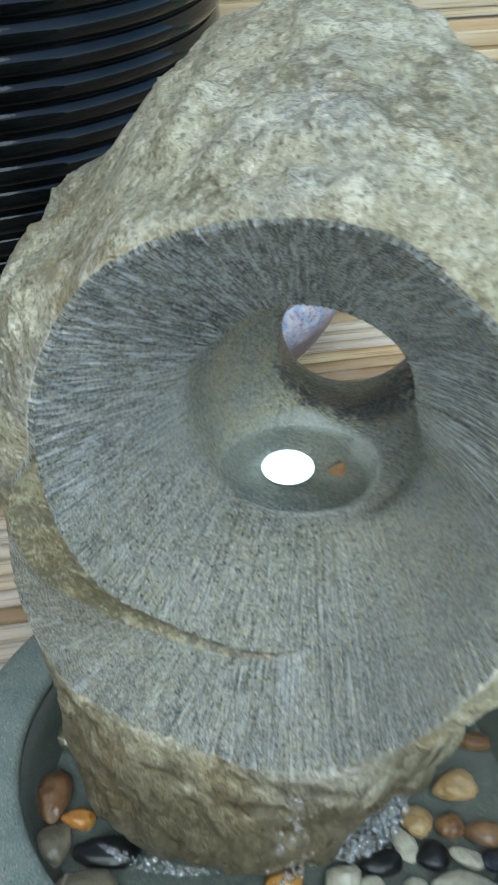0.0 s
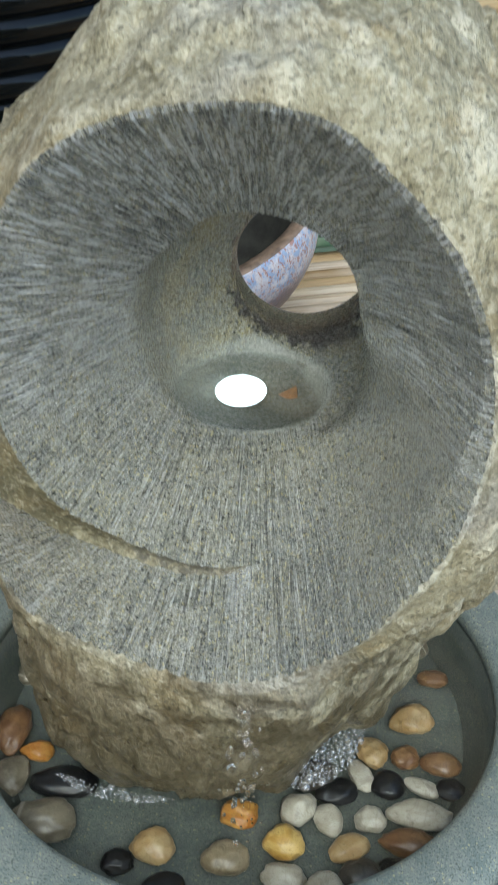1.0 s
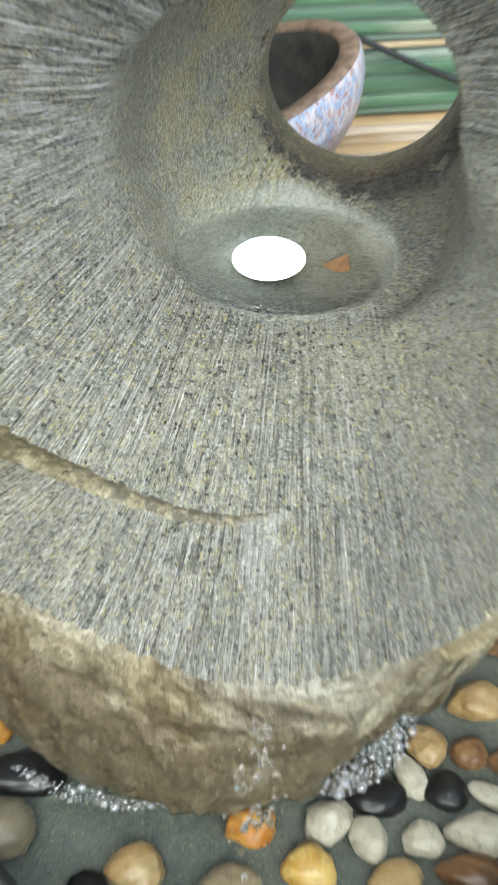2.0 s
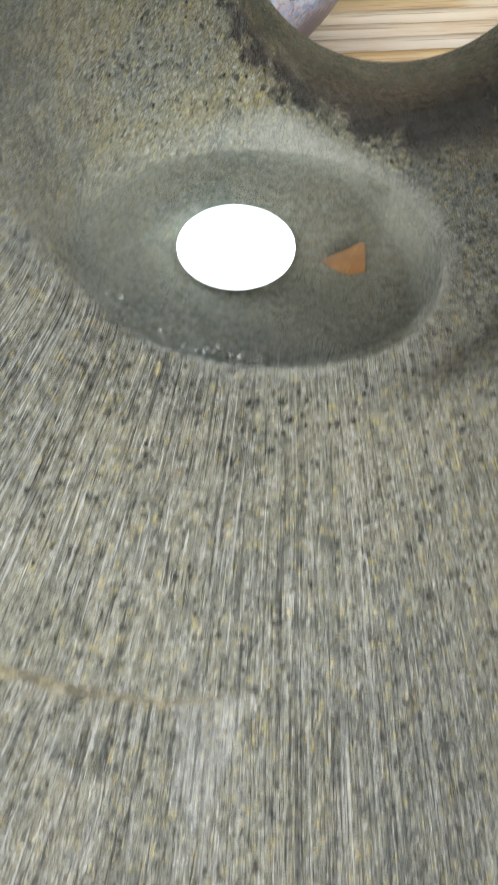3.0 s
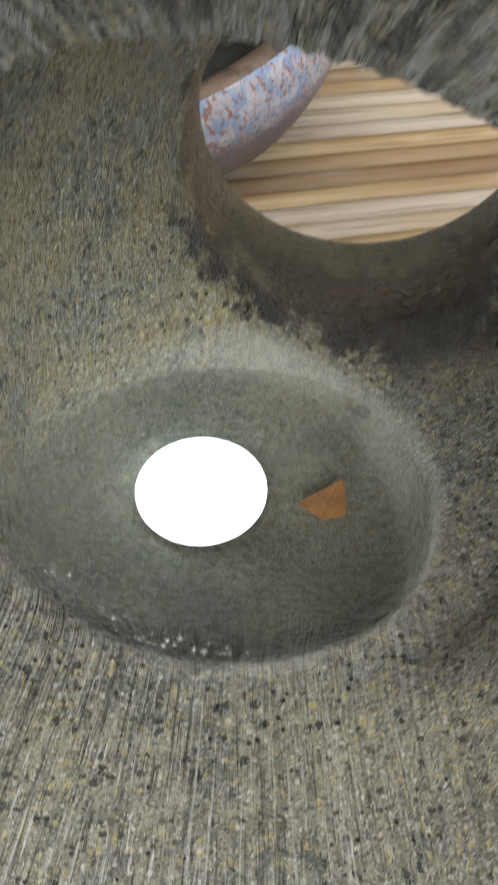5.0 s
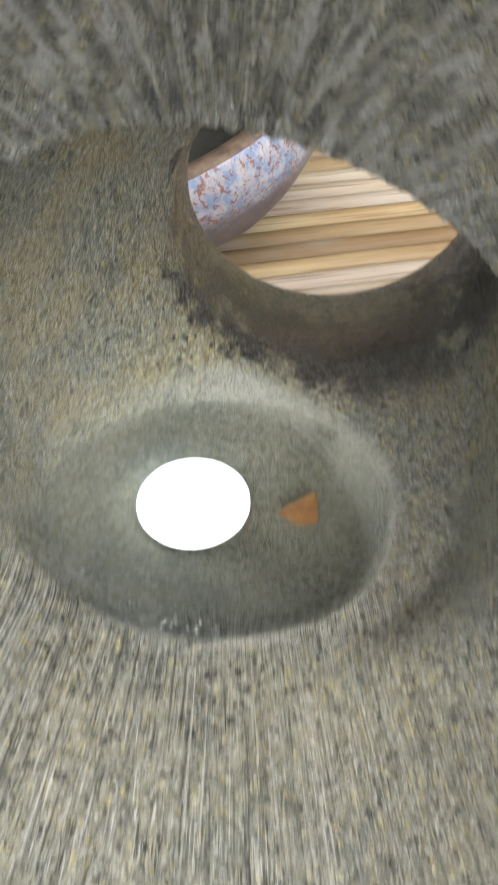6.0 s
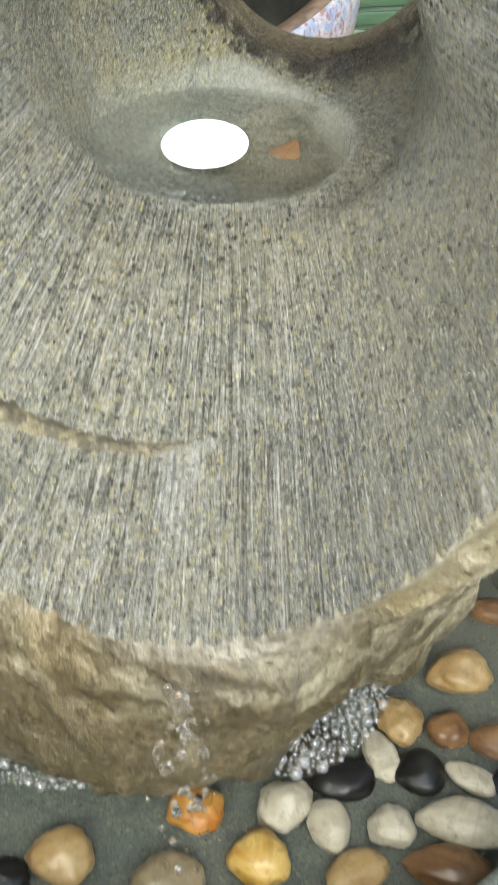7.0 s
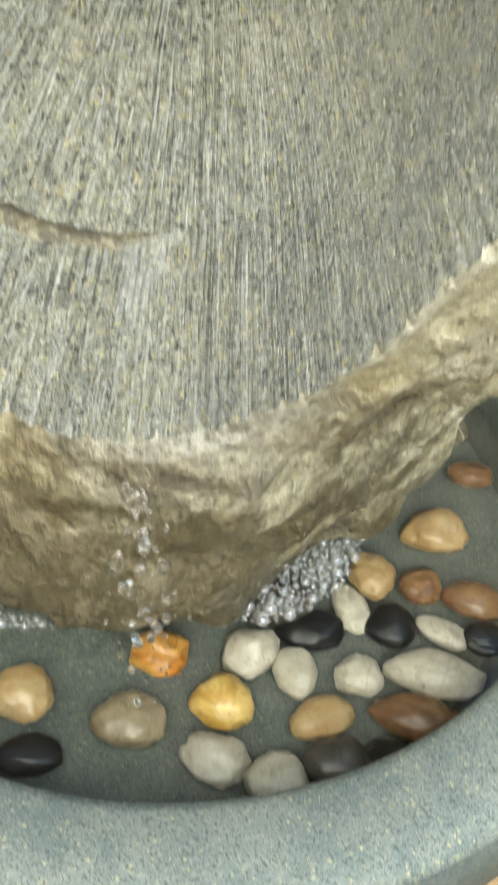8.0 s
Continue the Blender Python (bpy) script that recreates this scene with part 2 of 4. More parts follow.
def basin_stone(name, wet):
    k = Nodes(name)
    s, g, p = k.noise(380, 3, 0.65), k.noise(700, 3, 0.7), k.noise(12, 4)
    tint = lambda *c: tuple(v * wet for v in c)
    col = k.mix(k.band(p, 0.3, 0.7), tint(0.125, 0.155, 0.14), tint(0.18, 0.205, 0.18))
    col = k.mix(k.math("MULTIPLY", k.band(k.noise(48, 5, 0.65), 0.42, 0.6), 0.45), col, tint(0.22, 0.235, 0.2))
    col = k.mix(k.math("MULTIPLY", k.band(s, 0.52, 0.62), 0.35), col, tint(0.34, 0.35, 0.26))
    col = k.mix(k.math("MULTIPLY", k.flecks(430, 0.14, 0.5), 0.6), col, tint(0.46, 0.42, 0.22))
    col = k.mix(k.math("MULTIPLY", k.flecks(520, 0.2, 0.5), 0.7), col, tint(0.05, 0.056, 0.05))
    col = k.mix(k.math("MULTIPLY", k.band(g, 0.47, 0.38), 0.85), col, tint(0.05, 0.06, 0.055))
    return k.done(col, 0.25 + 0.35 * wet, k.bump(k.math("ADD", g, s), 0.5, 0.0014))


def wood(name, a, b, dark):
    k = Nodes(name)
    off = k.n.new("ShaderNodeCombineXYZ")
    k.put(off.inputs[0], k.math("MULTIPLY", k.random(), 7.0))
    k.put(off.inputs[1], k.math("MULTIPLY", k.random(), 3.0))
    add = k.n.new("ShaderNodeVectorMath")
    k.put(add.inputs[0], k.co), k.put(add.inputs[1], off.outputs[0])
    co = add.outputs[0]
    grain = k.noise(22, 5, 0.6, k.scaled(0.12, 3.0, 3.0, co), 0.4)
    fine = k.noise(160, 3, 0.6, k.scaled(0.06, 1.6, 1.6, co))
    tone = k.noise(5, 3, 0.5, k.scaled(0.4, 1.5, 1.5, co))
    col = k.mix(k.band(grain, 0.32, 0.66), a, b)
    col = k.mix(k.math("MULTIPLY", k.band(tone, 0.45, 0.7), 0.45), col, dark)
    col = k.mix(k.math("MULTIPLY", k.band(k.random(), 0.6, 1.0), 0.7), col, tuple(0.55 * c + 0.26 for c in a))
    col = k.mix(k.math("MULTIPLY", k.band(k.random(), 0.4, 0.0), 0.75), col, dark)
    col = k.mix(k.math("MULTIPLY", k.band(fine, 0.45, 0.3), 0.4), col, dark)
    col = k.mix(k.math("MULTIPLY", k.band(k.noise(9, 4, 0.6, k.scaled(0.3, 1.0, 1.0, co)), 0.5, 0.64), 0.4), col, (0.48, 0.44, 0.36))
    line = k.noise(330, 2, 0.5, k.scaled(0.02, 1.0, 1.0, co))
    col = k.mix(k.math("MULTIPLY", k.band(line, 0.44, 0.34), 0.55), col, dark)
    knot = k.cells(7.0, k.scaled(0.5, 1.0, 0.2, co))
    col = k.mix(k.band(knot, 0.13, 0.05), col, (0.06, 0.03, 0.012))
    return k.done(col, 0.62, k.bump(k.math("ADD", grain, fine), 0.35, 0.0015))


def plain(name, color, rough, scale=40, vary=0.35, **more):
    k = Nodes(name)
    f = k.noise(scale, 4, 0.6)
    dark = tuple(c * (1 - vary) for c in color)
    light = tuple(min(1, c * (1 + vary)) for c in color)
    return k.done(k.mix(k.band(f, 0.3, 0.7), dark, light), rough, k.bump(k.noise(scale * 6, 3), 0.25, 0.0008), **more)


def pebble_stone(name, a, b, stripe=None):
    k = Nodes(name)
    r = k.random()
    off = k.n.new("ShaderNodeCombineXYZ")
    for i in range(3):
        k.put(off.inputs[i], k.math("MULTIPLY", r, 3.0 + i))
    add = k.n.new("ShaderNodeVectorMath")
    k.put(add.inputs[0], k.co), k.put(add.inputs[1], off.outputs[0])
    co = add.outputs[0]
    f, g = k.noise(45, 5, 0.65, co, 0.8), k.noise(300, 3, 0.6, co)
    col = k.mix(k.band(f, 0.38, 0.62), a, b)
    blot = k.noise(85, 4, 0.7, co, 1.0)
    col = k.mix(k.math("MULTIPLY", k.band(blot, 0.54, 0.66), 0.65), col, tuple(c * 0.6 for c in a))
    vein = k.noise(30, 3, 0.5, k.scaled(1, 0.25, 1, co), 1.5)
    col = k.mix(k.math("MULTIPLY", k.band(k.math("ABSOLUTE", k.math("SUBTRACT", vein, 0.5)), 0.02, 0.0), 0.3), col, tuple(c * 0.6 for c in a))
    if stripe:
        col = k.mix(k.band(k.math("ABSOLUTE", k.math("SUBTRACT", k.noise(28, 1, 0.3, k.scaled(1.0, 0.1, 0.1, co)), 0.5)), 0.02, 0.008), col, stripe)
    col = k.mix(k.math("MULTIPLY", k.band(g, 0.42, 0.3), 0.35), col, tuple(c * 0.4 for c in a))
    return k.done(col, 0.32, k.bump(f, 0.2, 0.001), Specular_IOR_Level=0.5)


def water_surface(name, ripple=0.15, tint=(0.93, 0.97, 0.95)):
    k = Nodes(name)
    nrm = k.bump(k.noise(26, 2, 0.4), ripple, 0.004)
    return k.done(tint, 0.0, nrm, Transmission_Weight=1.0, IOR=1.33)


def glow(name, color, strength):
    k = Nodes(name)
    return k.done(color, 0.3, None, Emission_Color=color, Emission_Strength=strength)


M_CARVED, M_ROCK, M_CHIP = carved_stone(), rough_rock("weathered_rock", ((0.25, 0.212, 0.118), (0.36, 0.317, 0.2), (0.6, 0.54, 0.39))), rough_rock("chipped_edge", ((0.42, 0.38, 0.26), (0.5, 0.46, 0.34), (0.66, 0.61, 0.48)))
M_STEP = rough_rock("broken_step", ((0.1, 0.085, 0.04), (0.165, 0.14, 0.072), (0.34, 0.3, 0.18)))
M_BASIN, M_BASIN_WET = basin_stone("basin_stone", 1.0), basin_stone("wet_basin_stone", 0.5)
M_DECK = wood("deck_pine", (0.34, 0.22, 0.095), (0.47, 0.35, 0.18), (0.16, 0.085, 0.03))
M_PINE = wood("fence_pine", (0.45, 0.35, 0.2), (0.54, 0.44, 0.27), (0.3, 0.19, 0.08))
M_GREEN = wood("green_stained_wood", (0.055, 0.13, 0.07), (0.1, 0.19, 0.105), (0.04, 0.075, 0.04))
M_WATER = water_surface("clear_water", 0.35)
M_POOL = water_surface("pool_water", 0.12, (0.74, 0.765, 0.75))
M_LED = glow("led_lens", (0.85, 0.95, 1.0), 1.7)
M_STEEL = plain("brushed_steel", (0.5, 0.5, 0.5), 0.35, Metallic=1.0)
M_BLACK = plain("black_glaze", (0.003, 0.0035, 0.0035), 0.06, 20, 0.5, Specular_IOR_Level=0.3)
M_CABLE = plain("black_rubber", (0.012, 0.012, 0.012), 0.5)
M_GRAVEL = plain("grey_gravel", (0.2, 0.19, 0.17), 0.9, 60, 0.5)
M_CLAY = plain("brown_clay", (0.19, 0.13, 0.09), 0.75, 50, 0.4)
M_INSIDE = plain("dark_inside", (0.03, 0.03, 0.025), 0.9, 30, 0.5)


# ---- mesh helpers ----
def link_mesh(name, me, material, parent=None, label="", smooth=True):
    for m in material if isinstance(material, (list, tuple)) else [material]:
        me.materials.append(m)
    if smooth:
        me.polygons.foreach_set("use_smooth", [True] * len(me.polygons))
    ob = new(name, me)
    if parent:
        ob.parent = parent
    return tagged(ob, label)


def part(name, bm, material, parent=None, label="", smooth=True):
    me = bpy.data.meshes.new(name)
    bmesh.ops.recalc_face_normals(bm, faces=bm.faces)
    bm.to_mesh(me)
    bm.free()
    return link_mesh(name, me, material, parent, label, smooth)


def thing(name, at, label, category, group="", kind="", turn=0.0):
    ob = new(name)
    ob.empty_display_size = 0.02
    ob.matrix_basis = pose(*at, 0, 0, turn)
    return tagged(ob, label, category, group, kind)


def lathe(profile, steps=96, closed=False, wobble=None):
    """A body of revolution about z from (radius, height) pairs."""
    bm = bmesh.new()
    rings = []
    for r, z in profile:
        ring = []
        for i in range(steps):
            a = 2 * math.pi * i / steps
            rr = r + (wobble(a, z) if wobble else 0)
            ring.append(bm.verts.new((rr * math.cos(a), rr * math.sin(a), z)))
        rings.append(ring)
    pairs = list(zip(rings, rings[1:])) + ([(rings[-1], rings[0])] if closed else [])
    for a, b in pairs:
        for i in range(steps):
            j = (i + 1) % steps
            bm.faces.new((a[i], a[j], b[j], b[i]))
    if not closed:
        bm.faces.new(rings[0]), bm.faces.new(rings[-1])
    return bm


def block(sx, sy, sz, bevel=0.003, at=(0, 0, 0)):
    bm = bmesh.new()
    bmesh.ops.create_cube(bm, size=1.0, matrix=Matrix.Translation(at) @ Matrix.Diagonal((sx, sy, sz, 1)))
    if bevel:
        bmesh.ops.bevel(bm, geom=bm.edges[:], offset=bevel, segments=2, affect="EDGES", profile=0.6)
    return bm


def tube(points, radius, steps=8):
    """A round cable along points."""
    bm = bmesh.new()
    pts = [Vector(p) for p in points]
    rings = []
    for i, p in enumerate(pts):
        d = (pts[min(i + 1, len(pts) - 1)] - pts[max(i - 1, 0)]).normalized()
        u = d.orthogonal().normalized()
        v = d.cross(u)
        rings.append([bm.verts.new(p + radius * (math.cos(2 * math.pi * j / steps) * u + math.sin(2 * math.pi * j / steps) * v)) for j in range(steps)])
    for a, b in zip(rings, rings[1:]):
        for j in range(steps):
            bm.faces.new((a[j], a[(j + 1) % steps], b[(j + 1) % steps], b[j]))
    return bm


# ---- the ground, the deck and the fence ----
DECK_Z, DECK_TURN = -0.06, 12.5

bm = bmesh.new()
bmesh.ops.create_grid(bm, x_segments=8, y_segments=8, size=300)
ground = part("ground", bm, M_GRAVEL)
ground.location = (0, 0, -0.2)
tagged(ground, "grey gravel ground below the deck", "ground", kind="structure")

deck = thing("deck", (0, 0.9, DECK_Z), "pale pine deck of grooved boards, knotty and weathered", "deck", kind="structure", turn=DECK_TURN)


def reeded_slat(length, width, material):
    """One rounded ridge of the reeded decking, with a groove on either side."""
    bm = bmesh.new()
    ridge = [(k * 0.1 * width, -0.012 * abs(k / 5) ** 2.3) for k in range(-5, 6)]
    prof = [(-width / 2, -0.025)] + ridge + [(width / 2, -0.025)]
    ends = [[bm.verts.new((sx * length / 2, y, z)) for y, z in prof] for sx in (-1, 1)]
    for i in range(len(prof)):
        j = (i + 1) % len(prof)
        bm.faces.new((ends[0][i], ends[0][j], ends[1][j], ends[1][i]))
    bm.faces.new(ends[0]), bm.faces.new(ends[1])
    bmesh.ops.recalc_face_normals(bm, faces=bm.faces)
    me = bpy.data.meshes.new("slat")
    bm.to_mesh(me)
    bm.free()
    me.materials.append(material)
    return me


fence = thing("fence", (0.2, 1.84, DECK_Z), "timber fence, green stained below and bare pine above", "fence", kind="structure", turn=DECK_TURN)
z0 = 0.0
for i, (tall, mat) in enumerate([(0.092, M_GREEN), (0.014, M_PINE), (0.085, M_GREEN)] + [(0.118, M_PINE)] * 13):
    ob = part("plank", block(4.6, 0.022, tall - 0.004, 0.003), mat, fence)
    ob.location = (0, 0.006 if i == 1 else 0.0, z0 + tall / 2)
    z0 += tall
    if i != 1:
        for k in range(1, 4):
            rib = part("batten", block(4.6, 0.006, tall / 4 - 0.006, 0.002), mat, fence)
            rib.location = (0, -0.0135, z0 - tall + tall * (k - 0.5) / 4 + tall / 8)

# unseen fence added on the left, closing the place and blocking sky from there
sky_block_fence = thing("sky_block_fence", (-1.7, 0.6, DECK_Z), "plain bare timber fence added out of view to block sky on the left", "fence", kind="structure", turn=90 + DECK_TURN)
for i in range(18):
    ob = part("plank", block(3.6, 0.022, 0.112, 0.003), M_PINE, sky_block_fence)
    ob.location = (0, 0, 0.06 + 0.118 * i)

# ---- the basin ----
BX, BY, B_IN, B_OUT, B_TOP = 0.027, 0.742, 0.228, 0.285, 0.03
basin = thing("fountain_basin", (BX, BY, DECK_Z), "round grey-green stone basin with a flat rim, holding water and pebbles", "basin")
h = B_TOP - DECK_Z
FLOOR = 0.02
part("wall", lathe([(B_OUT - 0.03, 0.0), (B_OUT - 0.008, 0.012), (B_OUT, 0.03), (B_OUT, h - 0.014), (B_IN - 0.001, h - 0.014), (B_IN - 0.005, h - 0.05), (B_IN - 0.02, FLOOR + 0.004), (B_IN - 0.035, 0.001)], 160, True), M_BASIN_WET, basin, "dark wet wall")
part("rim", lathe([(B_OUT - 0.001, h - 0.0145), (B_OUT, h - 0.012), (B_OUT - 0.004, h - 0.006), (B_OUT - 0.014, h - 0.0015), (B_OUT - 0.03, h), (B_IN + 0.008, h), (B_IN + 0.002, h - 0.002), (B_IN, h - 0.007), (B_IN + 0.0005, h - 0.0145)], 160, True), M_BASIN, basin, "wide flat rim of speckled stone")
part("floor", lathe([(0.0005, 0.002), (B_IN - 0.02, 0.002), (B_IN - 0.018, FLOOR + 0.001), (B_IN - 0.025, FLOOR), (0.0005, FLOOR)], 96), basin_stone("basin_floor_stone", 0.65), basin, "wet floor under the water")
bm = bmesh.new()
bmesh.ops.create_circle(bm, cap_ends=True, segments=96, radius=B_IN - 0.0008)
basin_water = part("basin_water", bm, M_WATER)
basin_water.location = (BX, BY, 0.0)
basin_water.visible_shadow = False
tagged(basin_water, "clear still water standing in the stone basin", "water", kind="structure")


# ---- the carved boulder ----
def ring_table(pairs):
    """A smooth closed function of the angle in degrees from (angle, value) pairs."""
    pairs = sorted(pairs)
    a = np.array([p[0] for p in pairs], float)
    v = np.array([p[1] for p in pairs], float)
    a = np.concatenate([a - 360, a, a + 360])
    v = np.concatenate([v, v, v])

    def f(t):
        t = np.asarray(t, float) % 360
        i = np.clip(np.searchsorted(a, t, side="right") - 1, 1, len(a) - 3)
        h_ = a[i + 1] - a[i]
        u = (t - a[i]) / h_
        m0 = (v[i + 1] - v[i - 1]) / (a[i + 1] - a[i - 1]) * h_
        m1 = (v[i + 2] - v[i]) / (a[i + 2] - a[i]) * h_
        return (2 * u**3 - 3 * u**2 + 1) * v[i] + (u**3 - 2 * u**2 + u) * m0 + (3 * u**2 - 2 * u**3) * v[i + 1] + (u**3 - u**2) * m1

    return f


throat_r = ring_table([(0, 0.068), (22, 0.07), (58, 0.086), (103, 0.093), (133, 0.084), (178, 0.078), (225, 0.088), (270, 0.0835), (300, 0.092), (335, 0.082)])
throat_y = ring_table([(0, 0.657), (58, 0.643), (103, 0.651), (133, 0.665), (180, 0.69), (225, 0.692), (270, 0.677), (310, 0.668)])
inner_r = ring_table([(2, 0.118), (18, 0.129), (30, 0.136), (52, 0.155), (69, 0.172), (80, 0.188), (95, 0.196), (122, 0.196), (139, 0.184), (160, 0.172), (180, 0.166), (202, 0.163), (218, 0.165), (234, 0.161), (259, 0.159), (280, 0.146), (300, 0.128), (330, 0.114)])
inner_y = ring_table([(0, 0.53), (45, 0.522), (70, 0.527), (95, 0.532), (122, 0.549), (139, 0.571), (180, 0.597), (202, 0.6), (218, 0.608), (234, 0.613), (259, 0.612), (280, 0.61), (300, 0.58), (330, 0.548)])
lip_r = ring_table([(2, 0.129), (18, 0.134), (30, 0.141), (52, 0.16), (69, 0.177), (80, 0.193), (95, 0.2), (122, 0.2), (139, 0.188), (160, 0.176), (178, 0.173), (188, 0.186), (200, 0.215), (210, 0.24), (227, 0.277), (233, 0.277), (249, 0.244), (263, 0.212), (288, 0.164), (305, 0.139), (312, 0.133), (345, 0.126)])
lip_y = ring_table([(0, 0.52), (45, 0.518), (70, 0.524), (95, 0.53), (122, 0.548), (139, 0.57), (170, 0.596), (185, 0.62), (200, 0.655), (215, 0.663), (227, 0.655), (233, 0.637), (249, 0.594), (263, 0.554), (288, 0.524), (305, 0.512), (330, 0.514)])
cliff = ring_table([(0, 0), (90, 0), (165, 0), (176, 0.006), (186, 0.028), (200, 0.04), (218, 0.027), (240, 0.018), (257, 0.013), (263, 0.009), (268, 0.0017), (279, 0.0013), (284, 0), (320, 0)])
side_r = ring_table([(0, 0.2), (30, 0.21), (52, 0.229), (67, 0.243), (77, 0.252), (88, 0.252), (97, 0.245), (108, 0.233), (116, 0.221), (132, 0.203), (148, 0.213), (175, 0.211), (198, 0.222), (216, 0.252), (232, 0.314), (240, 0.374), (248, 0.45), (270, 0.46), (283, 0.43), (289, 0.385), (296, 0.345), (307, 0.314), (320, 0.262), (336, 0.22)])

taper = ring_table([(0, 0.22), (45, 0.3), (60, 0.38), (85, 0.45), (105, 0.5), (140, 0.5), (165, 0.35), (190, 0.22), (270, 0.22)])
fullness = ring_table([(0, 2.0), (90, 2.0), (180, 2.0), (232, 1.9), (250, 1.75), (264, 1.65), (275, 1.3), (285, 1.05), (300, 1.0), (318, 1.2), (340, 1.7)])

def notches(t, seed, count, lo, hi, depth, width):
    """Narrow tool cuts across the edge, between two angles."""
    g = random.Random(seed)
    out = np.zeros_like(t)
    for _ in range(count):
        c, d, w = g.uniform(lo, hi), depth * g.uniform(0.3, 1.0), width * g.uniform(0.6, 1.4)
        off = (t - c + 180) % 360 - 180
        out += d * np.exp(-((off / w) ** 2))
    return out


NT = 1600
deg = np.arange(NT) * 360.0 / NT
ca, sa = np.cos(np.radians(deg)), np.sin(np.radians(deg))


def wave_noise(n, waves, lo, hi, seed):
    """Closed noise round the ring, a sum of cosines between two frequencies."""
    g = np.random.default_rng(seed)
    out = np.zeros(n)
    t = np.arange(n) / n * 2 * np.pi
    for _ in range(waves):
        out += np.cos(g.integers(lo, hi) * t + g.uniform(0, 6.28))
    return out / math.sqrt(waves)


calm = 1 - 0.65 * np.clip(1.4 * ca, 0, 1)           # the tool marks fade towards one side
groove = calm * wave_noise(NT, 90, 90, 420, 2)
groove2 = calm * wave_noise(NT, 90, 120, 460, 3)
jag = wave_noise(NT, 70, 25, 210, 4)


def mixv(a, b, u):
    return a + (b - a) * u


rings = []                            # each: x, y, z arrays and the kind of surface


def add(x, y, z, kind):
    rings.append((np.broadcast_to(x, NT).astype(float).copy(), np.broadcast_to(y, NT).astype(float).copy(), np.broadcast_to(z, NT).astype(float).copy(), kind))


def polar(r, y, kind, cx=AX, cz=AZ):
    add(cx + r * ca, y, cz + r * sa, kind)


# through the back hole, from behind to the front
for u in np.linspace(0, 1, 16):
    polar(mixv(0.0555, 0.0545, u) + 0.003 * (2 * u - 1) ** 4, mixv(0.866, 0.802, u), 0, mixv(0.082, 0.078, u), mixv(0.388, 0.404, u))
hx, hy, hz, _ = rings[-1]
# the hollow behind the throat, with the sunken pool in its floor
flute = wave_noise(NT, 40, 80, 190, 6)
chisel = wave_noise(NT, 50, 70, 170, 16)
tr, ty = throat_r(deg) + 0.0003 * flute * np.clip(sa + 0.2, 0, 1), throat_y(deg)
tx, tz = AX + tr * ca, AZ + tr * sa
down = np.clip((-sa - 0.1) / 0.75, 0, 1)
down = down * down * (3 - 2 * down)
for u in np.linspace(0, 1, 60)[1:]:
    bulge = math.sin(math.pi * u)
    x = mixv(hx, tx, u) - 0.017 * bulge * np.clip(-ca, 0, 1) ** 0.6 + 0.015 * bulge * np.clip(ca, 0, 1) * np.clip((sa - 0.1) / 0.5, 0, 1)
    z = mixv(hz, tz, u) + 0.02 * bulge * np.clip(sa, 0, 1)
    y = mixv(hy, ty, u)
    dip = math.sin(math.pi * min(1.0, max(0.0, (u - 0.06) / 0.90))) ** 1.3
    add(x, y, z - 0.043 * dip * down, 0)
# the carved dish from the throat to the inner rim
ir, iy = inner_r(deg), inner_y(deg)
lr, ly, cl = lip_r(deg), lip_y(deg), np.clip(cliff(deg), 0, 1)
has_step = np.clip(cl / 0.006, 0, 1)
edge_jag = 0.0006 * jag * has_step
top_cuts = notches(deg, 11, 70, 20, 170, 0.0026, 0.45)
lip_cuts = notches(deg, 12, 46, 225, 380, 0.0045, 0.5)
crack = 0.006 * np.exp(-(((deg - 300.5) / 0.5) ** 2))
cracks = notches(deg, 13, 26, 200, 330, 0.0016, 0.4)
for u in np.linspace(0, 1, 76)[1:]:
    r = mixv(tr, ir, u) + edge_jag * u**8
    y = mixv(ty, iy, u) + 0.010 * math.sin(math.pi * u) * np.clip(0.3 + 0.7 * ca, -0.2, 1)
    y = y + (0.0004 + 0.0004 * np.clip(sa + 0.3, 0, 1)) * (0.35 + 0.65 * u) * mixv(groove, groove2, u) - 0.0022 * (1 - u) ** 14 * np.clip((sa + 0.2) / 0.6, 0, 1)
    y = y + 0.0009 * np.clip(sa + 0.2, 0, 1) * mixv(flute, chisel, u) * min(1.0, 6 * u)
    y = y + 0.0011 * flute * np.clip(sa + 0.2, 0, 1) * math.exp(-((u / 0.3) ** 2)) * min(1.0, 12 * u) + top_cuts * max(0.0, (u - 0.8) / 0.2) ** 1.5 + crack * math.exp(-(((u - 0.35) / 0.16) ** 2)) + cracks * math.exp(-(((u - 0.6) / 0.2) ** 2))
    polar(r, y, 0)
# the broken step of the spiral, then the outer ledge to the lip
for u in np.linspace(0, 1, 11)[1:]:
    polar(ir + edge_jag + (0.0003 + 0.85 * cl) * u, iy + 0.25 * cl * u + 0.003 * has_step * math.sin(math.pi * u) + 0.0004 * groove2 * (1 - has_step), 1)
r0, y0 = ir + edge_jag + 0.0003 + 0.85 * cl, iy + 0.25 * cl
lr2 = np.maximum(lr, r0 + 0.001) + 0.0004 * jag
for u in np.linspace(0, 1, 50)[1:]:
    polar(mixv(r0, lr2, u), mixv(y0, ly, u) + (0.0004 - 0.0002 * u) * groove2 + lip_cuts * max(0.0, (u - 0.6) / 0.4) ** 2, 0)
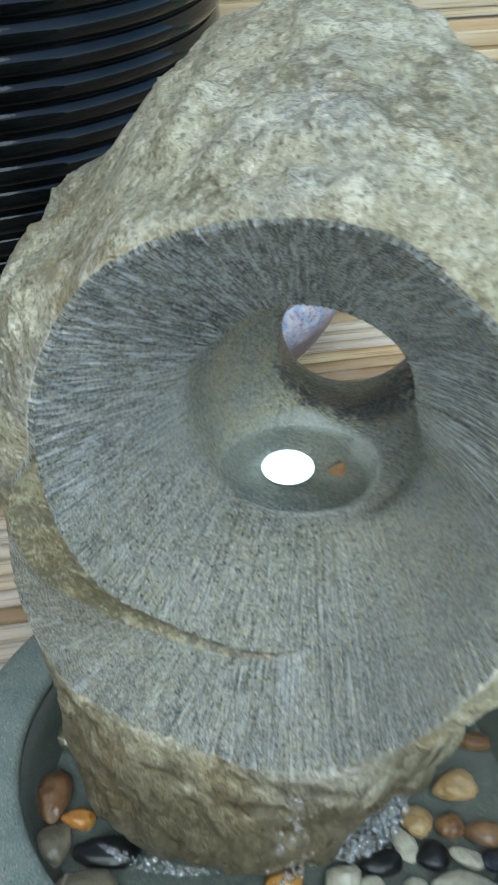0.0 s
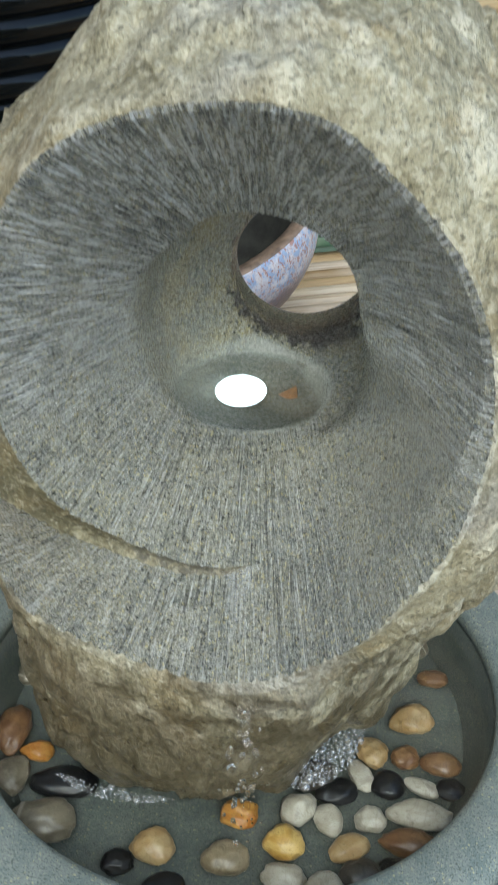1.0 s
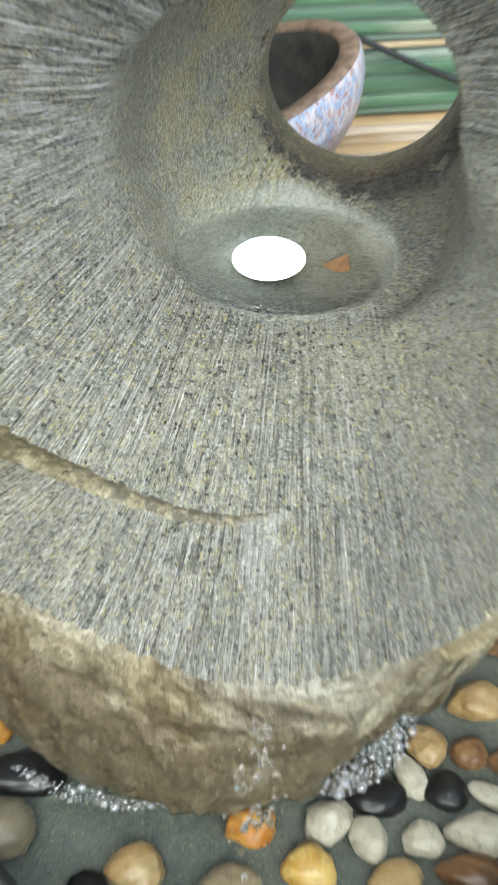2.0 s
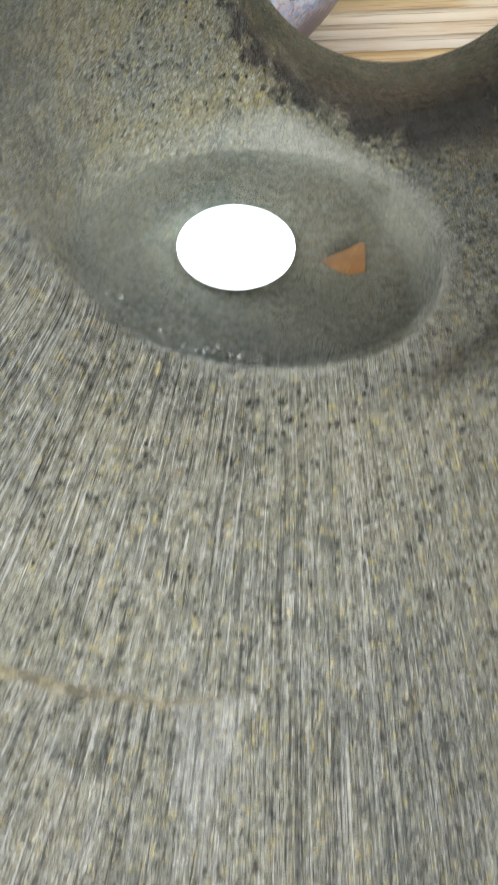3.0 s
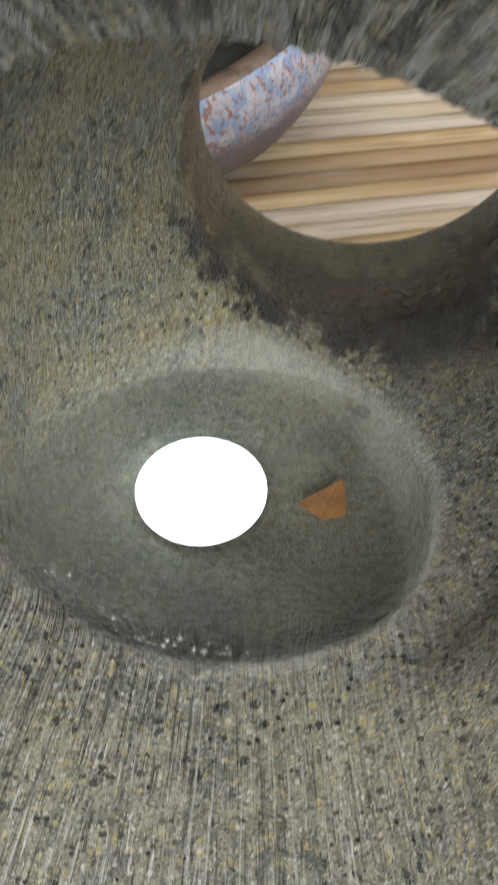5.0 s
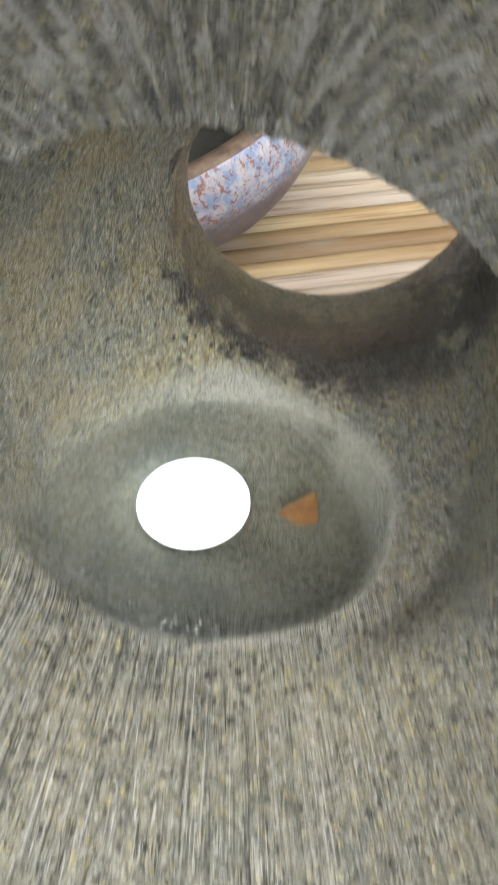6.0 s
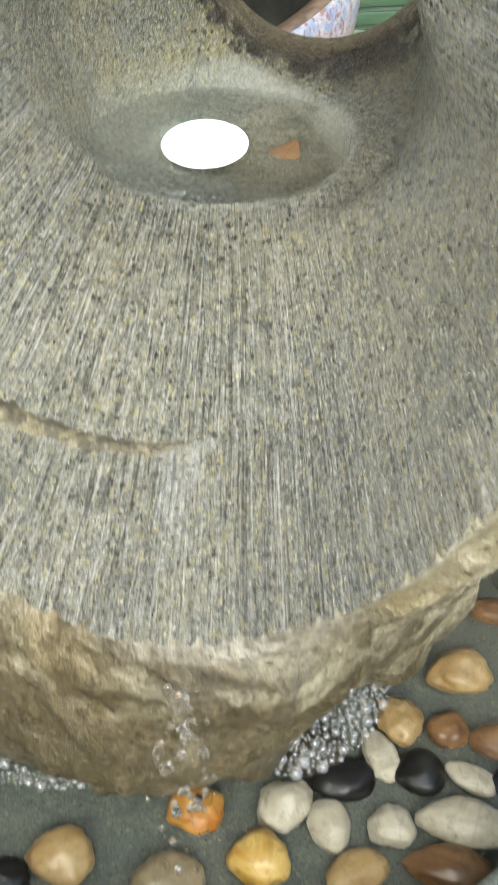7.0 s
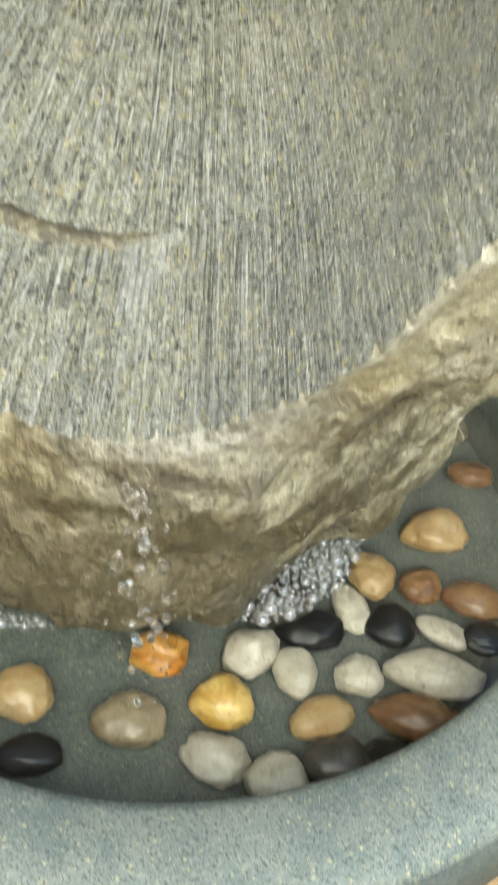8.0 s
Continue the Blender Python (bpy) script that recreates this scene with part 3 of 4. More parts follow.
# the chipped edge and the weathered outside
sr = side_r(deg)
fat = fullness(deg)
lr3 = np.maximum(lr, r0 + 0.001)
for u in np.linspace(0, 1, 80)[1:]:
    s = math.sin(u * math.pi / 2)
    c = 1 - np.clip(1 - s**fat, 0, 1) ** (1 / fat)
    polar(mixv(lr3, sr, s) + 0.0004 * jag * (1 - u) ** 14, mixv(ly, np.full(NT, 0.7), c), 2 if u < 0.026 else 3)
for u in np.linspace(0, 1, 40)[1:]:
    polar(sr * (1 - taper(deg) * u**1.6), 0.7 + 0.225 * math.sin(u * math.pi / 2), 3)
bx, by, bz, _ = rings[-1]
fx, fy, fz, _ = rings[0]
for u in np.linspace(0, 1, 24)[1:-1]:
    add(mixv(bx, fx, u), mixv(by, fy, u ** 2) + 0.012 * math.sin(math.pi * u), mixv(bz, fz, u), 3)

X = np.array([r[0] for r in rings])
Y = np.array([r[1] for r in rings])
Z = np.array([r[2] for r in rings])
KIND = np.array([r[3] for r in rings])
NR = len(rings)
first_out = int(np.argmax(KIND >= 2))
edge_r = np.hypot(X[first_out] - AX, Z[first_out] - AZ)
for i in range(NR):
    if KIND[i] in (2, 3, 1):
        for j in range(NT):
            p = Vector((X[i, j], Y[i, j], Z[i, j]))
            far = min(1.0, abs(math.hypot(p.x - AX, p.z - AZ) - edge_r[j]) / 0.02) if KIND[i] != 1 else 0.16 * float(has_step[j])
            d = (p - Vector((0.04, 0.72, 0.33))).normalized()
            n1 = noise.fractal(p * 11.0, 0.9, 2.1, 3)
            n2 = noise.fractal(p * 48.0, 0.7, 2.1, 4)
            cell = noise.voronoi(p * 17.0 + Vector((n2, n1, 0)) * 0.5)[0]
            scar = min(0.5, cell[1] - cell[0]) - 0.22
            p2 = p + d * far * (0.012 * n1 + 0.004 * n2 + 0.008 * scar)
            low = far * math.exp(-((p.z / 0.07) ** 2))
            if p.y < 0.75:
                p2.y += low * (0.027 * math.exp(-(((p.x - 0.112) / 0.026) ** 2)) - 0.010 * math.exp(-(((p.x - 0.064) / 0.016) ** 2)))
                p2.y += far * 0.012 * math.exp(-(((p.x - 0.06) / 0.04) ** 2) - ((p.z - 0.12) / 0.03) ** 2)
                p2.y += far * 0.012 * math.exp(-(((p.x + 0.1) / 0.03) ** 2) - ((p.z - 0.09) / 0.035) ** 2)
            X[i, j], Y[i, j], Z[i, j] = p2
Z = np.maximum(Z, DECK_Z + FLOOR)


# the lower throat is worn round, only the arch above keeps its edge
T_RING = 16 + 59
soft = np.clip((0.12 - sa) / 0.5, 0, 1)
soft = soft * (1 - 0.6 * np.clip((-sa - 0.55) / 0.3, 0, 1))
soft = np.maximum(soft, 0.6 * np.clip((-ca - 0.75) / 0.2, 0, 1))
near = np.exp(-((np.arange(NR) - T_RING) / 24.0) ** 2)
near[:18] = 0
weight = 0.5 * near[:, None] * soft[None, :]
for _ in range(160):
    for A in (X, Y, Z):
        A += weight * (0.5 * (np.roll(A, 1, 0) + np.roll(A, -1, 0)) - A)


# the round pool sunk in the hollow's floor, with a level shore
POOL_Z, POOL_X, POOL_Y, POOL_RX, POOL_RY = 0.336, 0.036, 0.733, 0.0575, 0.056
band_ = slice(18, T_RING + 34)
lower = (sa < 0.25)[None, :]
for k in range(2):
    rho = np.hypot((X[band_] - POOL_X) / POOL_RX, (Y[band_] - POOL_Y) / POOL_RY)
    bowl = POOL_Z + 0.0008 - 0.030 * np.clip(1 - rho**2, 0, 1) ** 0.75
    Z[band_] = np.where(lower & (rho < 1.0) & (Z[band_] < POOL_Z + 0.03), np.minimum(Z[band_], bowl), Z[band_])
    crest = POOL_Z + 0.0015 - 0.055 * np.clip(rho - 1.06, 0, 9)
    inner = np.clip((T_RING + 8 - np.arange(18, T_RING + 34)) / 44.0, 0, 1)[:, None]
    crest = mixv(crest, POOL_Z + 0.0015 + 0.03 * np.clip(rho - 1, 0, 9), inner * inner * (3 - 2 * inner))
    Z[band_] = np.where(lower & (rho >= 1.0) & (rho < 2.0), np.maximum(Z[band_], crest), Z[band_])
    pool_w = np.zeros((NR, NT))
    pool_w[19:T_RING + 33] = 0.5 * lower
    for _ in range(16):
        for A in (X, Y, Z):
            A += pool_w * (0.25 * (np.roll(A, 1, 0) + np.roll(A, -1, 0) + np.roll(A, 1, 1) + np.roll(A, -1, 1)) - A)


def ring_mesh(name, keep, mask=None, more=(), more_mask=None):
    """The quads between ring i and i + 1 for the rings i in keep."""
    idx = np.arange(NR * NT).reshape(NR, NT)
    faces = []
    for i, m in [(i, mask) for i in keep] + [(i, more_mask) for i in more]:
        a, b = idx[i], idx[(i + 1) % NR]
        quads = np.stack([a, b, np.roll(b, -1), np.roll(a, -1)], 1)
        faces.append(quads if m is None else quads[m])
    faces = np.concatenate(faces)
    used, inv = np.unique(faces, return_inverse=True)
    co = np.stack([X.ravel()[used], Y.ravel()[used], Z.ravel()[used]], 1)
    me = bpy.data.meshes.new(name)
    me.from_pydata(co.tolist(), [], inv.reshape(faces.shape).tolist())
    me.update()
    return me


fountain = thing("stone_fountain", (0, 0, 0), "carved boulder fountain, rough tan rock round a grey chiselled spiral bowl", "fountain")
kinds_next = np.roll(KIND, -1)
worn = (deg > 115) | (deg < 60)
is_carved = [i for i in range(NR) if kinds_next[i] == 0]
is_step = [i for i in range(NR) if kinds_next[i] == 1]
is_chip = [i for i in range(NR) if kinds_next[i] == 2]
is_rock = [i for i in range(NR) if kinds_next[i] == 3]
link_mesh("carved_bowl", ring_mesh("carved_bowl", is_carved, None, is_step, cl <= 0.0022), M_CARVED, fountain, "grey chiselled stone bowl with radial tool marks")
link_mesh("spiral_step", ring_mesh("spiral_step", is_step, cl > 0.0022), M_STEP, fountain, "broken brown step of the spiral")
link_mesh("chipped_rim", ring_mesh("chipped_rim", is_chip, worn), M_CHIP, fountain, "pale chipped rim")
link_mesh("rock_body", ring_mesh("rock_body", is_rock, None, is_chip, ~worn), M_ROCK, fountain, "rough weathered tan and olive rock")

# ---- the pool in the hollow, its lamp and the orange shard ----
bm = bmesh.new()
bmesh.ops.create_circle(bm, cap_ends=True, segments=64, radius=1.0, matrix=Matrix.Diagonal((POOL_RX, POOL_RY, 1, 1)))
pool = part("pool_water", bm, M_POOL)
pool.location = (POOL_X, POOL_Y, POOL_Z)
pool.visible_shadow = False
tagged(pool, "clear water pool in the hollow of the carved bowl", "water", kind="structure")

lamp = thing("pool_lamp", (0.0295, 0.748, 0.3115), "round white underwater lamp glowing in the pool", "lamp")
lamp.rotation_euler = (radians(10), radians(-4), 0)
part("housing", lathe([(0.0005, 0.0), (0.018, 0.0), (0.0185, 0.002), (0.0185, 0.005), (0.0005, 0.005)], 48), M_STEEL, lamp)
lens = part("lens", lathe([(0.0005, 0.0), (0.0185, 0.0), (0.0196, 0.0015), (0.0196, 0.003), (0.018, 0.0062), (0.014, 0.0088), (0.008, 0.0104), (0.0005, 0.011)], 48), M_LED, lamp, "glowing white lens")
lens.location = (0, 0, 0.002)

bm = bmesh.new()
v = [bm.verts.new(p) for p in ((-0.0075, -0.001, 0.0), (-0.0005, -0.0065, 0), (0.006, -0.005, 0), (0.0062, 0.003, 0), (-0.0065, -0.0005, 0.002), (0.0052, 0.0022, 0.012), (0.0005, -0.0045, 0.003))]
bmesh.ops.convex_hull(bm, input=v)
bmesh.ops.bevel(bm, geom=bm.edges[:], offset=0.0006, segments=2, affect="EDGES")
shard = part("stone_shard", bm, plain("orange_shard", (0.31, 0.145, 0.05), 0.45, 120), smooth=False)
shard.location = (0.0655, 0.746, 0.3105)
shard.scale = (1.12, 1.12, 1.12)
tagged(shard, "small broken orange stone shard lying in the pool", "stone")

# ---- pots behind ----
def pot_body(profile_out, wall, steps=96, wobble=None):
    inner = [(max(0.001, r - wall), z) for r, z in reversed(profile_out[1:])]
    inner[-1] = (inner[-1][0], profile_out[1][1] + wall)
    return lathe([(0.0005, profile_out[0][1])] + profile_out + inner + [(0.0005, profile_out[1][1] + wall)], steps, wobble=wobble)


JH = 0.8
jar = thing("ribbed_jar", (-0.36, 1.42, DECK_Z), "large glossy black ribbed jar standing on the deck", "jar")
def jar_radius(z):
    u = z / JH
    return 0.15 + 0.17 * math.sin(min(1.0, u / 0.8) * math.pi / 2) - 0.1 * max(0, u - 0.8) / 0.2


RIB = 0.0278
part("body", pot_body([(jar_radius(z) + 0.0005, z) for z in np.linspace(0, JH, 60)], 0.02, 128), M_BLACK, jar)
for i in range(int(JH / RIB)):
    z0 = i * RIB
    ridge = [(jar_radius(z0 + RIB * v) + 0.0085 * math.sin(math.pi * v) ** 0.7, z0 + RIB * v) for v in np.linspace(0.02, 0.98, 13)]
    part("rib", lathe([(jar_radius(z0) - 0.004, z0 + 0.0006)] + ridge + [(jar_radius(z0 + RIB) - 0.004, z0 + RIB - 0.0006)], 128, True), M_BLACK, jar)


def fleck_glaze():
    k = Nodes("flecked_glaze")
    warp = k.n.new("ShaderNodeVectorMath")
    shift = k.n.new("ShaderNodeTexNoise")
    k.put(shift.inputs["Vector"], k.co)
    shift.inputs["Scale"].default_value = 70
    scale = k.n.new("ShaderNodeVectorMath")
    scale.operation = "SCALE"
    k.put(scale.inputs[0], shift.outputs["Color"])
    scale.inputs["Scale"].default_value = 0.012
    k.put(warp.inputs[0], k.co), k.put(warp.inputs[1], scale.outputs[0])
    co = k.scaled(1.4, 1.4, 0.7, warp.outputs[0])
    a_, b_, c_ = k.noise(85, 4, 0.65, co), k.noise(125, 4, 0.6, k.scaled(1.2, 1.1, 1.3, co)), k.noise(60, 4, 0.6)
    col = k.mix(k.band(a_, 0.45, 0.55), (0.48, 0.44, 0.46), (0.27, 0.35, 0.5))
    col = k.mix(k.math("MULTIPLY", k.band(b_, 0.53, 0.58), 0.9), col, (0.3, 0.13, 0.085))
    col = k.mix(k.math("MULTIPLY", k.band(c_, 0.52, 0.62), 0.55), col, (0.66, 0.63, 0.62))
    # the glaze runs out above the foot in dark purple-brown clay
    sep = k.n.new("ShaderNodeSeparateXYZ")
    k.put(sep.inputs[0], k.co)
    bare = k.band(k.math("ADD", sep.outputs[2], k.math("MULTIPLY", k.math("SUBTRACT", b_, 0.5), 0.08)), 0.09, 0.06)
    col = k.mix(k.math("MULTIPLY", bare, 0.85), col, (0.1, 0.075, 0.09))
    return k.done(col, 0.3, k.bump(a_, 0.5, 0.002))


M_FLECK = fleck_glaze()
pot = thing("glazed_bowl", (0.024, 1.55, DECK_Z + 0.0185), "tilted clay bowl with blue, white and rust flecked glaze", "pot")
pot.rotation_euler = (0, radians(-22), 0)
PH = 0.137
PR = 0.168
prof = [(0.0005, 0.0), (0.045, 0.0), (0.05, 0.003)] + [(0.05 + (PR - 0.05) * math.sin(u * math.pi / 2) ** 0.9, 0.003 + (PH - 0.008) * u ** 1.15) for u in np.linspace(0.08, 1, 14)] + [(PR - 0.001, PH - 0.002), (PR - 0.003, PH)]
part("body", lathe(prof + [(PR - 0.024, PH), (PR - 0.03, PH - 0.02), (PR - 0.06, PH - 0.075), (0.05, PH - 0.1), (0.0005, PH - 0.103)], 96), M_FLECK, pot)
part("rim", lathe([(PR - 0.026, PH - 0.006), (PR - 0.024, PH + 0.002), (PR - 0.004, PH + 0.002), (PR - 0.001, PH - 0.002), (PR - 0.003, PH - 0.006)], 96, True), M_CLAY, pot, "bare brown clay rim")
# thin inner face of the bowl, much darker than the glaze outside
part("inner_face", lathe([(PR - 0.0255, PH - 0.002), (PR - 0.0315, PH - 0.02), (PR - 0.0615, PH - 0.0745), (0.05, PH - 0.099), (0.0005, PH - 0.102), (0.0005, PH - 0.1015), (0.049, PH - 0.0985), (PR - 0.0625, PH - 0.074), (PR - 0.0325, PH - 0.02), (PR - 0.0265, PH - 0.002)], 64, True), M_INSIDE, pot, "dark inside of the bowl")

# ---- a cable along the fence ----
pts = []
for i in range(25):
    u = i / 24
    pts.append((0.14 + 0.32 * u, 1.80 + 0.045 * u, 0.062 - 0.115 * u - 0.012 * math.sin(math.pi * u)))
cable = part("cable", tube(pts, 0.0045), M_CABLE)
tagged(cable, "thin black rubber cable running along the green fence board", "cable")

# ---- pebbles in the basin ----
P_TAN = pebble_stone("tan_pebble", (0.322, 0.205, 0.087), (0.384, 0.279, 0.143))
P_CREAM = pebble_stone("cream_pebble", (0.360, 0.324, 0.252), (0.432, 0.402, 0.330))
P_BROWN = pebble_stone("brown_pebble", (0.140, 0.070, 0.032), (0.224, 0.126, 0.056))
P_ORANGE = pebble_stone("orange_pebble", (0.364, 0.140, 0.025), (0.434, 0.231, 0.056))
P_OCHRE = pebble_stone("ochre_pebble", (0.4, 0.23, 0.05), (0.55, 0.38, 0.13))
P_TAUPE = pebble_stone("taupe_pebble", (0.17, 0.13, 0.075), (0.26, 0.21, 0.135))
P_BLACK = pebble_stone("black_pebble", (0.006, 0.006, 0.007), (0.014, 0.014, 0.014))
P_DARK = pebble_stone("dark_pebble", (0.04, 0.036, 0.03), (0.07, 0.06, 0.048))
P_GREY = pebble_stone("grey_pebble", (0.132, 0.114, 0.078), (0.198, 0.168, 0.120), (0.330, 0.300, 0.240))
FLOOR_Z = DECK_Z + FLOOR


def pebble_mesh(seed, lx, ly, lz, rough=1.0):
    """A water-worn pebble: an egg with broad dents and a flatter belly."""
    bm = bmesh.new()
    bmesh.ops.create_icosphere(bm, subdivisions=4, radius=1.0)
    off = Vector((seed * 3.1, seed * 1.7, seed * 0.9))
    for v in bm.verts:
        p = v.co.copy()
        d = 1 + rough * (0.12 * noise.noise(p * 1.2 + off) + 0.09 * noise.noise(p * 2.7 + off) + 0.04 * noise.noise(p * 6 + off))
        sq = 1.0 / (abs(p.x) ** 2.05 + abs(p.y) ** 2.05 + abs(p.z) ** 2.05) ** (1 / 2.05)
        v.co = Vector((p.x * lx * (1 - 0.10 * p.y), p.y * ly * (1 + 0.14 * p.x), p.z * lz)) * d * (0.4 + 0.6 * sq)
    low = min(v.co.z for v in bm.verts)
    for v in bm.verts:
        v.co.z -= low
    return bm


PEBBLES = [
    (P_TAN, "smooth tan pebble under the basin water", [(0.186, 0.737, 0.020, 0.017, 10), (0.147, 0.698, 0.0165, 0.0140, 100), (0.119, 0.5985, 0.0180, 0.0125, 25), (-0.040, 0.598, 0.0180, 0.0170, 0)]),
    (P_CREAM, "smooth cream-white pebble under the basin water", [(0.1345, 0.6755, 0.0190, 0.0095, -70), (0.187, 0.662, 0.0165, 0.0092, -30), (0.181, 0.631, 0.0265, 0.0148, -8), (0.0785, 0.6375, 0.0175, 0.0142, 55), (0.1045, 0.6255, 0.0165, 0.0122, 100), (0.139, 0.627, 0.0135, 0.0138, 0), (0.065, 0.569, 0.0182, 0.0145, -20), (0.097, 0.559, 0.0165, 0.0155, 0)]),
    (P_BROWN, "smooth brown pebble under the basin water", [(0.212, 0.791, 0.0148, 0.0108, -10), (0.1755, 0.694, 0.0122, 0.0130, 0), (0.206, 0.686, 0.0185, 0.0130, -15), (0.170, 0.602, 0.0245, 0.0145, -12), (-0.174, 0.724, 0.028, 0.0157, 85)]),
    (P_OCHRE, "rough ochre-yellow pebble under the basin water", [(0.066, 0.603, 0.0172, 0.0168, 0)]),
    (P_ORANGE, "rough orange pebble under the basin water", [(0.029, 0.632, 0.0165, 0.015, -10), (-0.149, 0.701, 0.0146, 0.0105, -10)]),
    (P_BLACK, "smooth black pebble under the basin water", [(0.157, 0.664, 0.0145, 0.0165, 0), (0.211, 0.660, 0.0125, 0.0115, 0), (-0.0695, 0.585, 0.0130, 0.0125, 30), (-0.031, 0.564, 0.018, 0.0122, 10), (-0.122, 0.665, 0.029, 0.017, 0), (0.155, 0.575, 0.0165, 0.0140, -30), (0.113, 0.657, 0.0190, 0.0140, 10)]),
    (P_DARK, "smooth dark brown-grey pebble under the basin water", [(0.127, 0.571, 0.018, 0.0155, 0), (0.093, 0.672, 0.02, 0.015, 30)]),
    (P_TAUPE, "smooth taupe pebble under the basin water", [(0.018, 0.587, 0.0200, 0.0165, 10)]),
    (P_GREY, "grey-brown banded pebble under the basin water", [(-0.133, 0.623, 0.0285, 0.021, -5), (-0.168, 0.672, 0.0215, 0.0152, 95), (0.195, 0.83, 0.018, 0.014, 20), (-0.165, 0.80, 0.02, 0.015, 60)]),
]
seed = 0
for mat, label, rows in PEBBLES:
    for px, py, lx, ly, ang in rows:
        seed += 1
        lz = 0.74 * min(lx, ly) if mat is not P_BLACK else 0.6 * min(lx, ly)
        ob = part("pebble", pebble_mesh(seed, lx, ly, lz, 1.3 if mat is P_ORANGE else 0.85 + 0.3 * (seed % 3)), mat)
        ob.matrix_basis = pose(px, py, FLOOR_Z - 0.0003, 0, 0, ang)
        tagged(ob, label, "pebble", "pebbles in the basin")

# ---- foam and falling water ----
M_DROP = water_surface("water_drops", 0.0, (1, 1, 1))


def bubble_skin(name="bubble_skin", milk=0.2, edge=0.5, rough=0.03):
    """A thin water skin: clear, with gloss that grows towards the edge."""
    k = Nodes(name)
    out = k.n["Material Output"]
    clear, gloss, film = k.n.new("ShaderNodeBsdfTransparent"), k.n.new("ShaderNodeBsdfGlossy"), k.n.new("ShaderNodeBsdfDiffuse")
    gloss.inputs["Roughness"].default_value = rough
    film.inputs["Color"].default_value = (0.88, 0.9, 0.9, 1)
    weight = k.n.new("ShaderNodeLayerWeight")
    weight.inputs["Blend"].default_value = edge
    m1, m2 = k.n.new("ShaderNodeMixShader"), k.n.new("ShaderNodeMixShader")
    m1.inputs[0].default_value = milk
    k.put(m1.inputs[1], clear.outputs[0]), k.put(m1.inputs[2], film.outputs[0])
    k.put(m2.inputs[0], weight.outputs["Fresnel"]), k.put(m2.inputs[1], m1.outputs[0]), k.put(m2.inputs[2], gloss.outputs[0])
    k.put(out.inputs["Surface"], m2.outputs[0])
    return k.mat


M_BUBBLE = bubble_skin()


def bubble_patch(name, label, count, place, seed, big=0.0045):
    g = random.Random(seed)
    bm = bmesh.new()
    placed = []
    for _ in range(count):
        x, y = place(g.random(), g.random(), g)
        r = big * (0.25 + 0.75 * g.random() ** 1.8)
        if any((x - a) ** 2 + (y - b) ** 2 < (0.95 * (r + c)) ** 2 for a, b, c in placed):
            continue
        placed.append((x, y, r))
        ball = bmesh.ops.create_icosphere(bm, subdivisions=3, radius=r, matrix=Matrix.Translation((x, y, r * 0.35)))["verts"]
        bmesh.ops.delete(bm, geom=[v for v in ball if v.co.z < 0.0002], context="VERTS")
    ob = part(name, bm, M_BUBBLE)
    ob.visible_shadow = False
    return tagged(ob, label, "foam", kind="stuff")


def bend(p, q, r, u):
    """A point along a curved line from p to r, drawn towards q."""
    return tuple((1 - u) ** 2 * i + 2 * u * (1 - u) * j + u * u * k for i, j, k in zip(p, q, r))


def foam_spot(a, b, g):
    near, far = bend((0.066, 0.642), (0.13, 0.638), (0.143, 0.724), a), bend((0.066, 0.644), (0.082, 0.69), (0.141, 0.726), a)
    return near[0] + (far[0] - near[0]) * b, near[1] + (far[1] - near[1]) * b


bubble_patch("foam", "cluster of clear bubbles floating against the boulder's foot", 3600, foam_spot, 3)
bubble_patch("foam", "thin line of white bubbles along the boulder's foot", 700, lambda a, b, g: (-0.125 + 0.1 * a, 0.660 - 0.030 * a ** 0.7 - 0.013 * b * math.sin(math.pi * min(1, 0.1 + 0.9 * a))), 4, 0.0036)

def pool_spot(a, b, g):
    turn = radians(205 + 75 * a)
    reach = 0.97 - 0.1 * b * b
    return POOL_X + POOL_RX * reach * math.cos(turn), POOL_Y + POOL_RY * reach * math.sin(turn)


pool_foam = bubble_patch("pool_foam", "scattered tiny bubbles at the edge of the pool", 70, pool_spot, 9, 0.0011)
pool_foam.location = (0, 0, POOL_Z + 0.0004)
